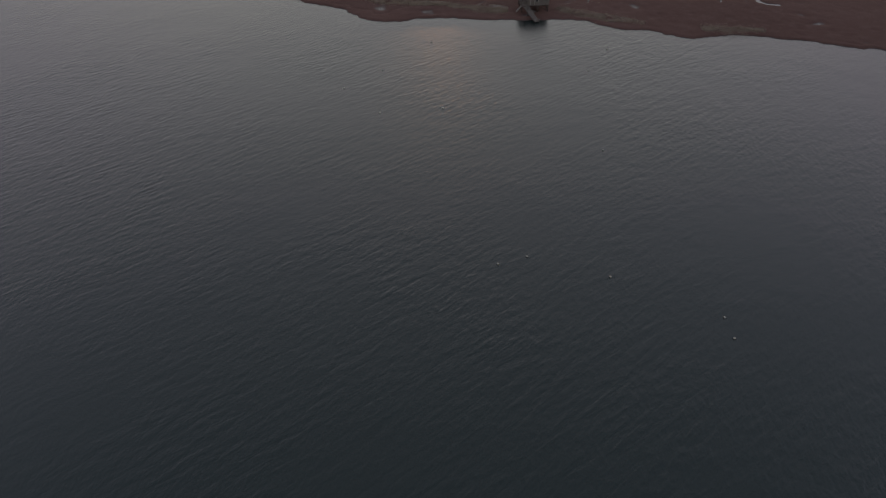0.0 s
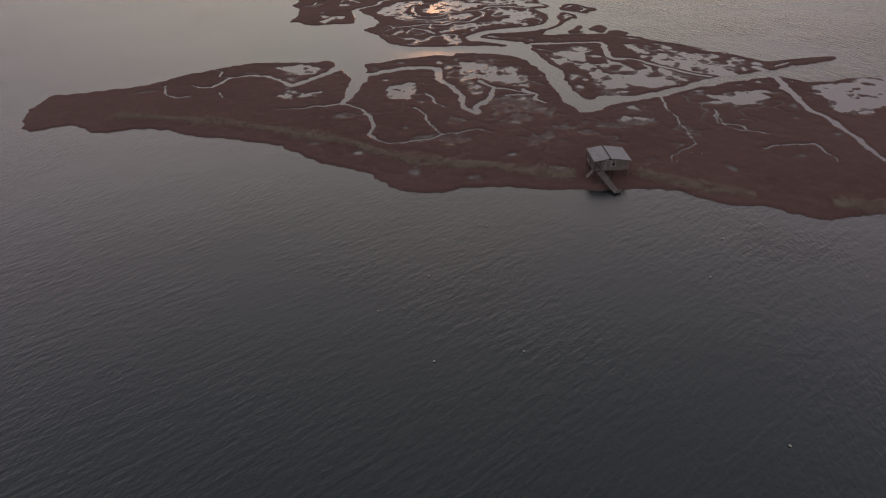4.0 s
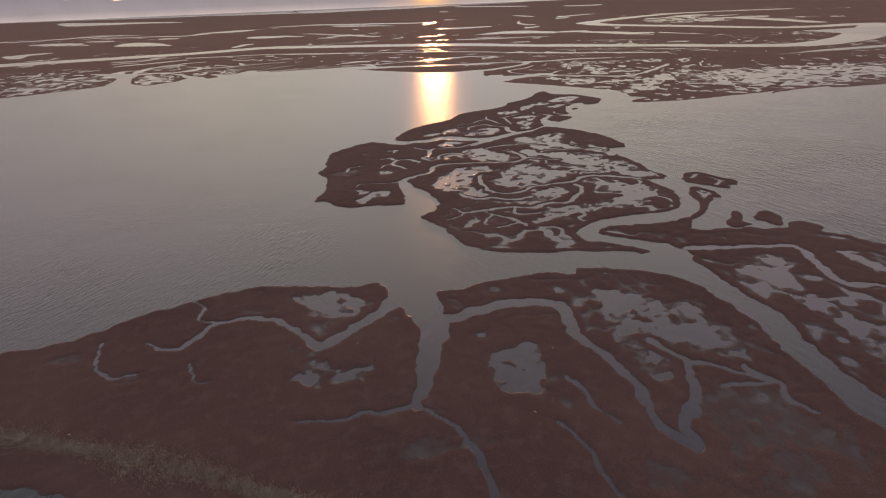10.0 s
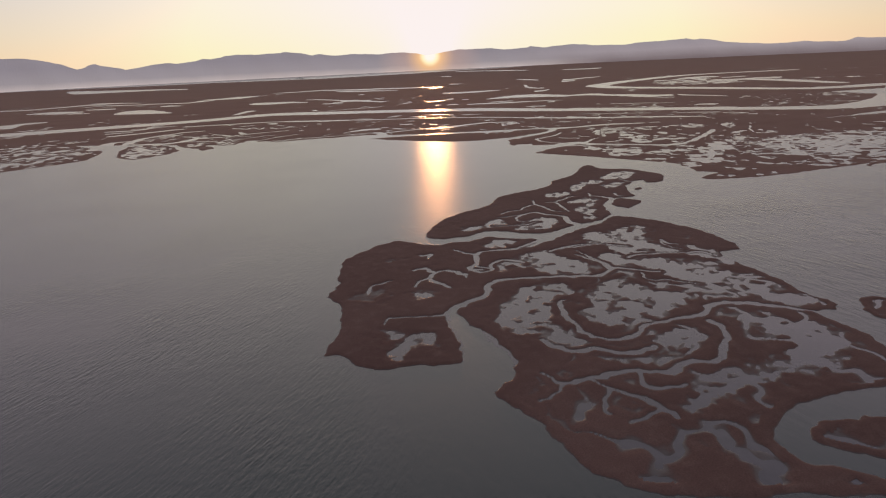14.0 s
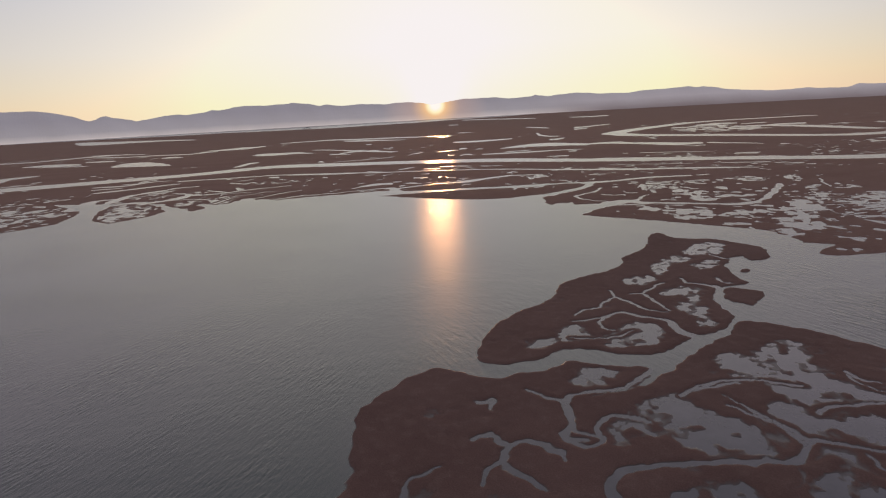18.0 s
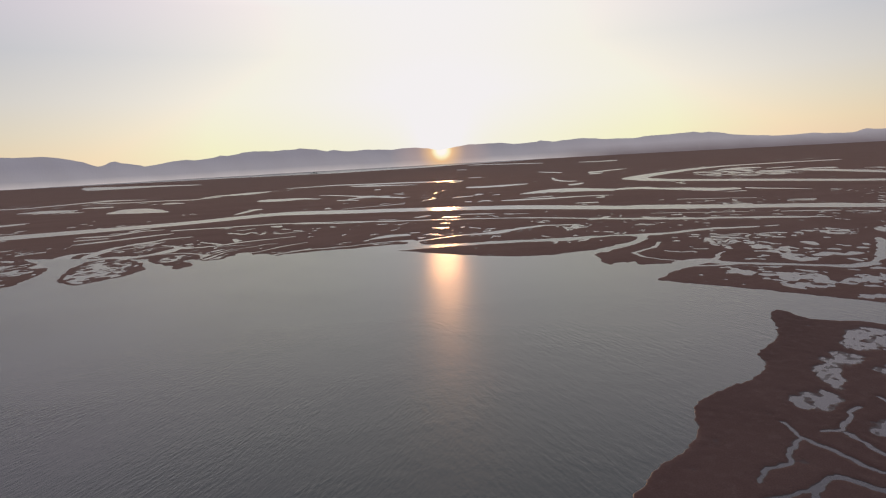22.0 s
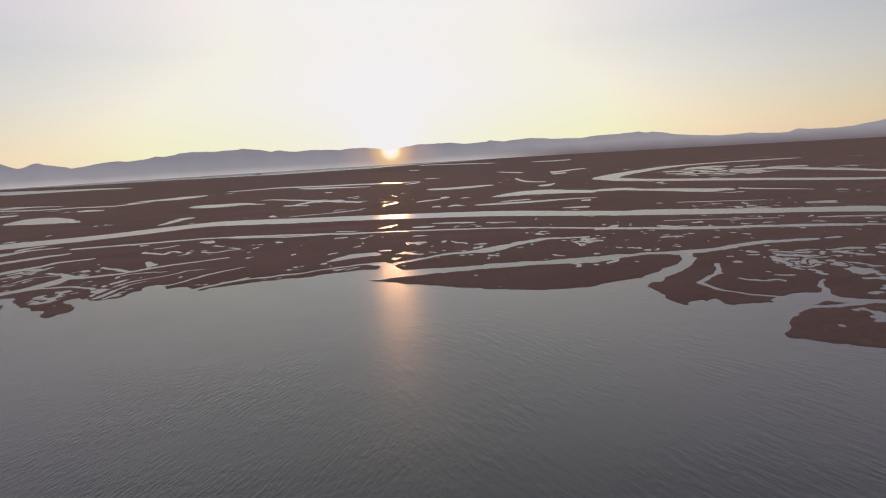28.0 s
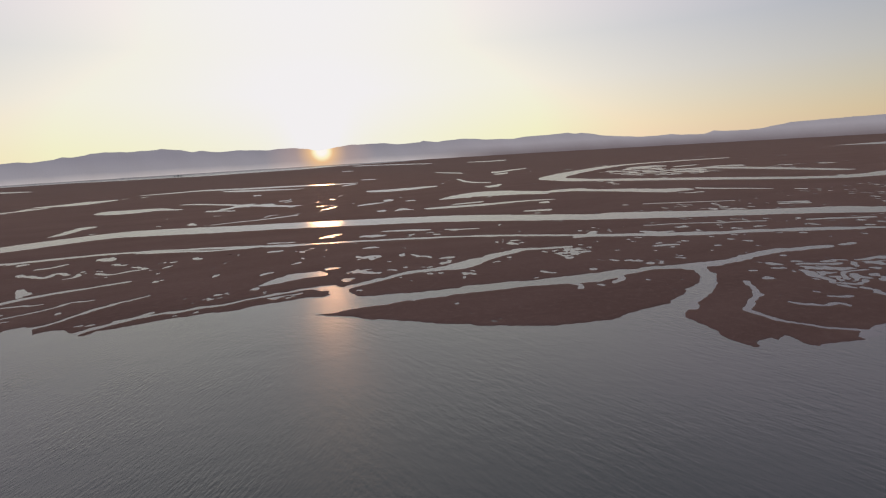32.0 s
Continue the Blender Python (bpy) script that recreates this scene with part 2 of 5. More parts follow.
def fbm(x, y, scale, seed, octaves=3):
    total, amp = np.zeros_like(x), 1.0
    for k in range(octaves):
        c, s = math.cos(0.6 + k), math.sin(0.6 + k)
        u, v = (x * c - y * s) / scale, (x * s + y * c) / scale
        total, amp, scale = total + amp * value_noise(u + 17.3 * k, v - 9.1 * k, seed + k), amp * 0.5, scale * 0.48
    return total


# ---- the plan: shores, creeks and pools, in metres ----
LAND, CREEK, POOL, LAKE = [], [], [], []


def rounded(points, closed, per=3):
    """A smooth line through the points of a plan."""
    p = np.array(points, float)
    n = len(p)
    out = []
    for i in range(n if closed else n - 1):
        if closed:
            a, b, c, d = p[i - 1], p[i], p[(i + 1) % n], p[(i + 2) % n]
        else:
            a, b, c, d = p[max(i - 1, 0)], p[i], p[i + 1], p[min(i + 2, n - 1)]
        for k in range(per):
            t = k / per
            s = 0.5 * (2 * b + (c - a) * t + (2 * a - 5 * b + 4 * c - d) * t * t + (3 * b - a - 3 * c + d) * t ** 3)
            out.append(s)
    if not closed:
        out.append(p[-1])
    return np.array(out)


def shore(owner, *stretches):
    pts = [q for s in stretches for q in s]
    LAND.append((owner, rounded(pts, True, 2)))


def creek(*points):
    CREEK.append(rounded(points, False, 3))


def pool(ragged, *points):
    POOL.append((ragged, rounded(points, True, 2)))


def lake(*points):
    """Open still water on the back marsh."""
    LAKE.append(rounded(points, True, 2))


shore("south_marsh", [(-76.7, 188), (-73.5, 177.1), (-70.2, 175.6), (-67.7, 176.5), (-63.8, 176.7), (-59.1, 172.3), (-55.2, 170), (-50.9, 171.1), (-43, 168.7), (-37.2, 164.1), (-30.8, 161.2), (-24.9, 157.7), (-20.4, 154.9), (-16, 149.7), (-11.8, 145.6), (-7.8, 141.9), (-4, 138.4), (-1.4, 134.3), (2, 130.9), (6.7, 129.7), (9.8, 130.6), (14.7, 130), (19.2, 128.2), (28.2, 125.3), (33.8, 124.1), (40.4, 123.1), (44.4, 120.8), (46, 117.5), (49.3, 115.5), (53.4, 114.1), (56.3, 111.2), (60.9, 108.3), (67.7, 108), (72.4, 105.8)],
      [(79, 102.8), (90.3, 95.3)],
      [(120, 80), (165, 70), (200, 110), (185, 155), (140, 172)], [(122.7, 159), (107, 158.4), (97.1, 159.1), (93.5, 164.3)],
      [(73.2, 162.3), (68.5, 161.6), (61.3, 159.1), (54.5, 159.1), (50.3, 159.7), (46.9, 156), (41, 156.3), (41.2, 162.9), (40.9, 168.5), (41.4, 174.7), (43.3, 180), (44, 184.4), (42, 190.5), (38.8, 196.5), (34.1, 200.1), (25.2, 202.8), (23.9, 200.6), (19.1, 202.9), (10.5, 202), (3.4, 200.9), (0.1, 200.9), (-0.9, 195.5), (-4.3, 192.4), (-7.4, 200.9), (-7.8, 203.9), (-8.9, 205.8), (-12.3, 205.8), (-18, 206.7), (-27.3, 209.8), (-35, 208.3), (-42.1, 205.6), (-46.8, 203.6), (-53.6, 199.1), (-62.7, 197.9), (-71.8, 197.5)],
      [(-74.6, 197.7), (-76.4, 189.6)])
shore("east_marsh", [(36, 217.4), (39.6, 219.4), (47.1, 218.5), (56.2, 219.4), (63.4, 226.7), (65.1, 231.6), (66.6, 236), (69.2, 237.2), (71.2, 234.6), (71.3, 230.5), (69.7, 228), (69, 229.5), (65.3, 225.5), (61.5, 221.4), (57.8, 218.5), (54, 214.9), (54.6, 213), (59.5, 212), (65, 211.5), (66.7, 210.1), (71.3, 209.6), (74, 212.1), (76.8, 211.3), (77.6, 208.4), (75.9, 205.9), (78.7, 203.8), (80.1, 199.4), (82.4, 197.7), (89.9, 187.9), (92.7, 181.7)],
      [(86.7, 191), (94.3, 181.6), (97.7, 174.6), (108.5, 173.9), (116.2, 173.2), (114.2, 170.8), (102, 169.5), (94, 168.2)],
      [(77.4, 166.5), (67.5, 163.8), (57.5, 161.5), (52.8, 163), (47.9, 163), (45.4, 161.5), (44.1, 165.8), (43.8, 170.8), (46.2, 179.2), (45.8, 184.5), (44.6, 193.4), (46.4, 202.1), (45.2, 207.9), (39, 212.4), (36, 215.3)])
shore("islet", [(71.6, 245.9), (75, 248.3), (77.9, 245.9), (79.7, 241.5), (80.9, 237.8), (79.1, 235.3), (77, 235.9), (75.7, 233.3), (73.1, 236.6), (70.8, 239.3), (69.1, 240.9)])
shore("islet", [(66.7, 220.3), (68.5, 219.8), (66.4, 216.1), (65.7, 213.5), (66.5, 212.7), (63.9, 211.8), (61.4, 212.9), (62.3, 215.3), (64.6, 217.5)])
shore("islet", [(68.4, 215.5), (72.3, 218.3), (74.3, 218.1), (74.6, 215.7), (73.8, 213.1), (71.1, 210.7), (69.9, 212.3), (68.5, 213.6)])
shore("west_lobe", [(-20.4, 251.9), (-19.2, 255.8), (-17.5, 261), (-17.6, 271), (-20, 278.1), (-17.4, 283.1), (-17.5, 292.9), (-13.9, 301.2), (-3.6, 309.2), (-0, 307), (4.2, 304), (7.4, 301.7), (10.7, 302.7), (14.7, 303), (19.3, 304.4), (22.3, 304.1), (24.5, 302.1), (28.5, 300), (31.7, 298.8), (31.7, 297.7), (26.9, 293.4), (22.8, 292.7), (18.9, 292.4), (33.5, 292), (21.5, 274.2), (13.7, 275.1), (10.4, 267.7), (3.2, 263.7), (1.8, 259.7), (1.8, 248.3), (0.4, 244.2), (-4.3, 244.9), (-11.4, 245.9), (-15.2, 247.4), (-18.3, 251.3)])
shore("north_lobe", [(5.5, 311.3), (7.1, 315.4), (9.5, 320.6), (13.1, 325.3), (18.4, 330.3), (24.6, 333.7), (29.7, 337.5), (33.1, 343.3), (36.8, 347.7), (43.2, 350.5), (49.8, 352.8), (55.1, 355.9), (58.6, 359), (60.8, 363.9), (64.7, 366.4), (70.6, 370.6), (75.7, 376.2), (81.2, 385.1), (85.7, 389), (87.3, 386.1), (87.8, 379.6), (93.6, 375.9), (98.3, 371.4), (100.8, 365), (102.4, 359.9), (100.1, 354.5), (96.4, 349.7), (92.7, 347.9), (90.4, 349.2), (90.6, 353.2)],
      [(88.6, 353.5), (85.2, 351.1), (79.1, 343.3), (76.9, 336.8), (76.7, 333.2), (75.5, 331.5), (72, 331.7), (68.1, 331.4), (65, 328.4), (62.3, 324), (61, 319.1), (60.3, 315.8), (58.6, 313.9), (54.3, 310.4), (51.1, 309), (47.7, 308.5), (45.5, 308), (42.4, 306), (39.4, 304.2), (35.8, 302.4), (32.8, 303.2), (29.4, 305.2), (25.7, 308.3), (23, 309.3), (18.6, 308.8), (15.4, 307.3), (11.9, 306.5), (8.8, 306.4), (6.3, 308)])
shore("upper_islet", [(68.7, 330.1), (71.1, 330.2), (73.7, 328.5), (75, 325.8), (73.5, 323.5), (68.8, 320), (66.6, 318.6), (66.4, 320.3), (65, 322.1), (65.2, 325.6)])
shore("upper_islet", [(82, 342.3), (84.1, 342.7), (84, 340.9), (82, 339.3), (80.8, 340.1)])
shore("north_marsh", [(19.4, 291.5), (23.3, 291.9), (27.5, 292.8), (32, 296.3), (35, 296.9), (40.4, 300.7), (47.6, 304.8), (52.5, 307.1), (56.5, 310.6), (60.2, 312.2), (67.5, 304.5), (73.5, 289.4), (71.9, 277.1), (66.9, 276.8), (65.7, 271.7), (66.4, 263.4), (67.1, 258.7), (66, 253.7), (68.3, 248.2), (66.1, 245.1), (61.5, 244.7)],
      [(63.1, 236), (59.9, 228.1), (55.6, 224.2), (49.2, 223.6), (39.2, 223), (32.1, 219.6), (30.7, 215.5), (32.7, 212.7), (37.7, 209.2), (40.3, 206), (38.5, 205.4), (30.5, 209.1), (22.4, 210.5), (15.4, 212), (10.5, 215.3), (8, 221.4), (5.4, 229.2), (2.8, 235.8), (6.4, 237.8), (7.7, 242.3), (5.8, 250.4), (3.9, 259.5), (3.2, 262.7), (10.2, 271.6)])
shore("spit", [(-3.1, 532.7), (3.8, 530.8), (14.8, 520.9), (27, 508.1), (38.8, 498.4), (51.9, 490.4), (64.4, 487.2), (71.3, 489.7), (85, 491.3), (98.4, 497.8), (112.2, 506.2), (117.4, 515.9), (111.6, 522.1), (98.5, 522.4), (85.4, 519.2), (74.5, 524.4), (53.1, 529), (32, 532.8), (17.5, 532.1), (7.1, 530.9)])
shore("west_islet", [(-145.4, 533.5), (-132.8, 512.6), (-123, 512.9), (-110.5, 538.2), (-129.9, 573.3), (-152.5, 581.3)])
shore("far_marsh", [(-900, 380), (-420, 430), (-240, 470)], [(-163.1, 514.6), (-158.3, 526.5), (-158.6, 546.7), (-169.4, 575.7), (-196, 607.8)], [(-126.4, 572), (-121, 570.9), (-116.3, 559.8), (-110.3, 551.1), (-107.4, 549.6), (-104, 543.4), (-102, 543.1), (-99.3, 541), (-98.2, 535.5), (-96.3, 529.8), (-94, 530.7), (-93.7, 533.2), (-92, 533.8), (-91, 536.8), (-92, 541), (-94.6, 546.2), (-97.6, 550.1), (-99.1, 555), (-97.6, 556.8), (-95.1, 557.2), (-91.7, 552), (-87.3, 548.8), (-83.3, 550.1), (-80, 550.9)],
      [(-78.9, 558.5), (-75.7, 557.7), (-75.2, 565.2), (-72.6, 566.9), (-68.9, 564.8), (-66.3, 555.4), (-64.8, 556.5), (-59.9, 555.8), (-55, 548.3), (-52.9, 547.1), (-50.4, 549.6), (-45.7, 549.9), (-40, 550.7), (-32.1, 551.4), (-24, 551), (-15.8, 550.7), (-7.3, 552.5), (3.6, 553.2), (8.6, 550.2), (12.2, 554.3), (11, 561.6)], [(15, 561.2), (17.2, 556.7), (17.9, 545.9), (30.7, 540.5), (56.4, 536.2), (74.9, 532), (90.7, 529.8), (110.6, 526.3), (121.1, 522.3), (119.2, 508.4)],
      [(112.4, 500.8), (99.5, 492.3), (89.4, 488.6), (80.2, 479.9), (77.6, 469.8), (75.6, 463.5), (75.3, 458.6), (76.8, 458.4), (79.2, 460.9), (82.9, 461.6), (82.2, 458.7), (86.4, 461.1), (86.6, 457.7), (85, 454.8), (87.1, 452.5), (91.2, 452.2), (96, 450.9), (101.2, 450.7), (103.4, 451.4), (103.6, 453.9)], [(102, 443), (122.2, 439), (136.2, 428), (150.7, 424.2), (169.2, 436.8), (196.8, 462.7)], [(200, 470), (300, 480), (420, 500), (900, 480), (2500, 900), (2500, 1500), (-2500, 1500), (-2500, 500)])
shore("cape_marsh", [(88.4, 417.1), (84.3, 421.5), (80.7, 425.8), (78.2, 428.9), (79, 431), (84.8, 435.7), (90, 439.5), (98, 442.9), (103.8, 442.7), (110.2, 442.9)], [(102, 443), (122.2, 439), (136.2, 428), (150.7, 424.2), (169.2, 436.8), (196.8, 462.7)], [(200, 470), (320, 480), (600, 480)], [(700, 380)], [(258.3, 345.8), (210, 351.1), (174, 343.5)], [(181.3, 348.2), (157, 344.8), (136.9, 342.7), (115.8, 343.6), (110.9, 348.8), (122, 354.9), (116.4, 359.8), (119.1, 378)])
creek((-2.9, 209.6, 8.6), (-3.6, 199.9, 6.8), (-2.1, 190.6, 4.2), (-4.4, 180.9, 2.4), (-6.8, 173.8, 1.6))
creek((-6.4, 199.7, 3.4), (-10.4, 195.3, 2.4), (-14.7, 191.4, 2.1), (-18.1, 188.8, 1.8), (-20.8, 193, 0.8), (-24.1, 197.1, 0.8), (-29.5, 199.6, 0.9), (-33.6, 198.8, 0.9), (-36.4, 194.6, 1.1), (-38.5, 192.9, 0.6), (-41.9, 195.4, 0.4))
creek((-33.6, 198.8, 0.42), (-36.8, 201, 0.42), (-36.5, 204.4, 0.42), (-39, 207.6, 0.35))
creek((-48.8, 197.8, 0.42), (-47.7, 191.9, 0.49), (-44.9, 188.5, 0.42), (-41.5, 187.6, 0.28))
creek((-35.3, 188.8, 0.35), (-33.7, 184.7, 0.42), (-31.8, 184.2, 0.28))
creek((-6.7, 173.8, 0.68), (-4.1, 170.5, 0.62), (-2.2, 165.2, 0.68), (-1.7, 160, 0.68), (-2.8, 155.8, 0.56), (-2.4, 153.9, 0.43), (0.4, 151.3, 0.37), (4.5, 150.6, 0.31), (8.9, 151, 0.31), (11.4, 151.8, 0.37), (15.3, 152.1, 0.31), (19.3, 152.5, 0.25), (21.3, 150.8, 0.25))
creek((11.4, 151.8, 0.35), (9.8, 157.3, 0.35), (9.2, 162.5, 0.42), (8.4, 167.5, 0.28))
creek((-7.3, 173.9, 0.7), (-10.8, 173.6, 0.6), (-13.4, 174.2, 0.5), (-16.4, 173, 0.5), (-20.7, 174.6, 0.4))
creek((-1.7, 191.8, 3.2), (2.7, 192.7, 2.4), (9, 194.2, 2.2), (15.4, 193.1, 2.2), (18, 190.5, 2.1), (16.8, 184.5, 1.6), (18.5, 178.3, 1.3), (19.3, 172, 1.3), (18.4, 166.7, 1.2), (19.5, 162.7, 1.6), (21, 161.2, 1.3), (21.7, 165.1, 1.2), (24.3, 167.9, 1.2), (26.5, 170.8, 0.9))
creek((61.2, 159.4, 0.56), (59.5, 152.8, 0.28), (58.8, 149.5, 0.28), (57.6, 143.5, 0.21), (55.2, 135.9, 0.21), (49.8, 133.1, 0.21), (47.9, 130.5, 0.14))
creek((68.7, 150.4, 0.3), (64.9, 143.7, 0.3), (68.9, 141.7, 0.3), (68.4, 138.9, 0.2))
creek((93, 171.2, 2.2), (92.8, 163.2, 1.8), (87.6, 150.3, 1.4), (86.7, 140.5, 1.3), (85, 130.7, 1), (82.6, 122.5, 0.9), (85.3, 119.5, 0.8))
creek((68.6, 150.3, 0.3), (65.7, 141.5, 0.3), (71.5, 137.1, 0.3))
creek((66.5, 131.6, 0.3), (75.6, 131.1, 0.4), (75, 124.4, 0.3))
creek((47.4, 205.4, 1.7), (55.3, 203.9, 1.4), (66, 201.6, 1.4), (64.5, 194.3, 1.6), (63.2, 187.7, 1.3), (67.7, 185.6, 1.1), (70.9, 180.4, 1), (73, 175.9, 1.2), (74.9, 171.7, 1.3), (78.8, 167.9, 1.1))
creek((4.9, 242.7, 7), (3.9, 251.2, 5.2), (2.4, 257, 2.6), (1.9, 261.8, 1.7), (5.6, 265.4, 1.6), (10.4, 268.5, 1.4), (12.7, 273.9, 1.3), (19.4, 274.9, 1), (28, 272.8, 0.9), (35.6, 271.4, 0.9), (39.8, 274.8, 0.8), (43.2, 272.1, 0.7), (47.5, 269.2, 0.6))
creek((32.9, 299, 0.9), (24.7, 293.6, 0.8), (15.9, 293.6, 0.7), (12.3, 286.1, 0.7), (15.8, 281.7, 0.6))
creek((42.6, 202.1, 5.9), (43.8, 194.2, 5), (44.4, 180.9, 4.5), (42.8, 170, 4), (43.7, 159.7, 5.7), (48.7, 160.1, 4.5), (56.5, 160.3, 2.5), (65.3, 161.4, 2.5), (75.3, 164.5, 2.4))
creek((12.5, 545.7, 8), (18.4, 535.5, 6), (28.7, 534, 5), (54.4, 531.8, 5), (72.4, 527.7, 5.2), (88.7, 526.9, 4.6), (108.7, 524.1, 4), (119.8, 520.9, 5.5), (136.6, 518.5, 5.3), (159.9, 521.1, 5.2), (181.1, 516.4, 4.7))
creek((13.3, 554.4, 5), (16.9, 557.9, 3.6), (24.6, 561.1, 3.6), (40.2, 567.5, 4), (53.6, 566.8, 6), (62.3, 567.8, 9), (74.4, 574.8, 6), (94.7, 582.1, 6), (100, 578.7, 4), (113, 574.7, 4))
creek((86.1, 486, 3.3), (99.8, 494.6, 3.5), (110, 500.4, 3.6), (117.9, 510.3, 3.6), (122.9, 518.7, 3.4))
creek((117.6, 496.4, 1.2), (108.7, 486, 1.7), (97.2, 477.5, 1.8), (94.8, 471.3, 1.5), (95, 464.8, 1), (98, 459.2, 1), (104.8, 452.2, 0.8))
creek((82.7, 449.1, 8.1), (90.7, 451.3, 2.4), (102, 443, 2.3), (122.2, 439, 1.9), (136.2, 428, 1.8), (150.7, 424.2, 2), (169.2, 436.8, 3.2), (196.8, 462.7, 2.8))
creek((-169.4, 575.7, 15.7), (-173.2, 610.1, 7.1), (-156.3, 613.9, 3.6), (-143.6, 623.2, 2.8), (-132.9, 642.9, 2.4))
creek((-520, 700, 45), (-330, 740, 42), (-167.5, 769.6, 33.4), (-127, 784.8, 33.6), (-79.4, 802.6, 33.6), (-22.9, 777, 33.6), (31.7, 752.3, 31.4), (100.1, 716.5, 31.5), (129.9, 693.8, 29.7), (179, 646, 23.7), (225.8, 611, 22.6), (286.2, 573.7, 22.8))
creek((-147.3, 713.5, 7), (-108.2, 709.9, 6), (-66.8, 706.1, 5.5), (-22.8, 687.4, 5), (19.4, 665, 5), (47.1, 654, 5), (98.8, 627.1, 4.6), (139.7, 591.6, 4.6), (178.5, 564.4, 4.4), (225.8, 533.2, 4.4))
creek((49.4, 286.8, 0.7), (43.4, 290.8, 0.7), (35.2, 291.3, 0.7), (31.6, 288.4, 0.7))
creek((39.4, 274.8, 0.8), (39.3, 278, 0.6), (38.3, 282.6, 0.6), (37.3, 287.6, 0.4))
creek((192.2, 646.2, 20), (298, 557.5, 24), (349.8, 530.2, 28), (408.9, 548.8, 32), (469, 590.4, 36), (590, 700, 36), (489.1, 709.5, 28.4), (434.4, 815.9, 34), (380.8, 925.3, 34), (377, 964.9, 34), (391, 1019.4, 34), (501.6, 1115.3, 34), (640.2, 1203.7, 34), (740, 1218.3, 34), (876.6, 1190.2, 34))
creek((568.8, 975.3, 28.9), (606.3, 942.6, 34), (579.3, 769.9, 22.1))
creek((0.6, 261.3, 0.6), (-3.7, 262, 0.5), (-9.4, 262.8, 0.4), (-10.2, 259.9, 0.3))
creek((23.6, 261.2, 0.7), (22, 259.2, 0.7), (20.9, 253.4, 0.8), (22.3, 247.3, 0.8), (25.1, 245.2, 0.8), (28.6, 245.1, 0.8), (32.8, 248.3, 0.8), (37.8, 248.5, 0.8), (43.8, 249, 1), (47, 251.9, 1), (49.9, 252.7, 1), (54.2, 251.1, 0.9), (59, 247.2, 0.9), (64.4, 243.6, 0.7))
creek((46.1, 280.2, 0.7), (51.7, 280.3, 0.7), (58, 278.5, 0.6), (62.5, 278.1, 0.7), (64.4, 274.3, 0.5))
creek((35.7, 285.5, 0.4), (38.4, 279.4, 0.5), (38.4, 273.5, 0.6))
creek((43.7, 270, 0.4), (43.6, 267.1, 0.4), (48, 263.7, 0.4), (51.8, 261, 0.4))
creek((33, 290, 0.9), (37, 290.4, 0.7), (41.7, 290, 0.5))
creek((58.8, 287.9, 0.4), (58.5, 283.5, 0.4), (60.6, 280.9, 0.3))
creek((-124.2, 834, 7), (-118.4, 864, 9.5), (-112.5, 882.7, 12), (-119.5, 884.8, 5.2))
creek((-57.5, 698, 3.5), (-38.5, 688.2, 4), (-23.9, 679.1, 3.8), (1.1, 674, 4.6), (14.3, 663.9, 3.1))
creek((-23.2, 811.5, 4), (-6.6, 814.4, 4.2), (15.6, 817.8, 5.8), (35, 825.6, 6.1))
creek((-99.7, 667.1, 2.7), (-92, 658.7, 3.1), (-86.5, 652.1, 3), (-83.6, 660.2, 2.6), (-78.8, 652.5, 2))
creek((-95.5, 679.5, 1.8), (-90.5, 679.9, 3), (-86.8, 685, 3.1))
creek((-77.1, 644.1, 1.4), (-74.2, 645.5, 1.9), (-74.8, 652.5, 1.5))
creek((-67.6, 648.1, 2), (-61.7, 641.2, 1.8), (-55.7, 644.4, 2.4), (-49.2, 646.1, 2), (-54.4, 654.7, 1.6))
creek((-72.6, 691.7, 5.4), (-68.3, 684.7, 5.1), (-68.4, 691.9, 2.6))
creek((-64, 668.3, 2.3), (-58.9, 663, 2.2))
creek((128.2, 592.9, 2.2), (133.3, 592.7, 3.4), (139.9, 596.2, 3.5), (145.3, 601.6, 2.5))
creek((130.1, 595.7, 2.9), (151.2, 578.5, 3.3), (162.2, 569.9, 4.2), (179.7, 560.4, 5.4), (192.4, 557.9, 6.9), (204.2, 549.9, 5.7), (217.5, 544.4, 4.6), (235, 528.6, 3.4))
creek((161.4, 585.6, 4.7), (162.6, 579.2, 4.6), (168.8, 578.3, 3.5))
creek((174.6, 600.4, 2.1), (192.3, 591.7, 2.1), (206.3, 581.5, 2.7), (220.7, 573.6, 2.7))
creek((238, 563.3, 2.8), (250, 556.5, 3.7), (261.5, 549.8, 3.7))
creek((288.2, 613.5, 5.4), (297.6, 607, 5.4))
creek((241.6, 675.9, 3.7), (260.8, 664, 3.7), (286.4, 647.1, 3.7))
creek((139.3, 553.8, 2.2), (144.5, 552.9, 3.1), (147.2, 550.6, 1.4))
creek((186.9, 515.3, 2.6), (193.2, 515.1, 2.6))
creek((140.6, 483.1, 1.3), (145.1, 487.3, 1.4), (149.4, 488, 1.4), (154.3, 486.4, 1.3))
creek((147.4, 502.9, 1.6), (151.1, 500.8, 1.8), (155.2, 496.8, 1.8), (158.3, 496.6, 1.3))
creek((141, 496.6, 2.6), (137.4, 491.2, 3.2), (137.2, 487.5, 1.8), (134.4, 482.3, 1.9))
creek((135, 480.8, 1.4), (137.3, 478.5, 1.3), (143.5, 479.2, 1.3))
creek((120.5, 474.9, 1.3), (122.3, 473.1, 1.4), (125.1, 472.5, 1.3))
creek((108.9, 475.9, 1.3), (110.1, 472.5, 1.3), (112.2, 469.8, 1.3))
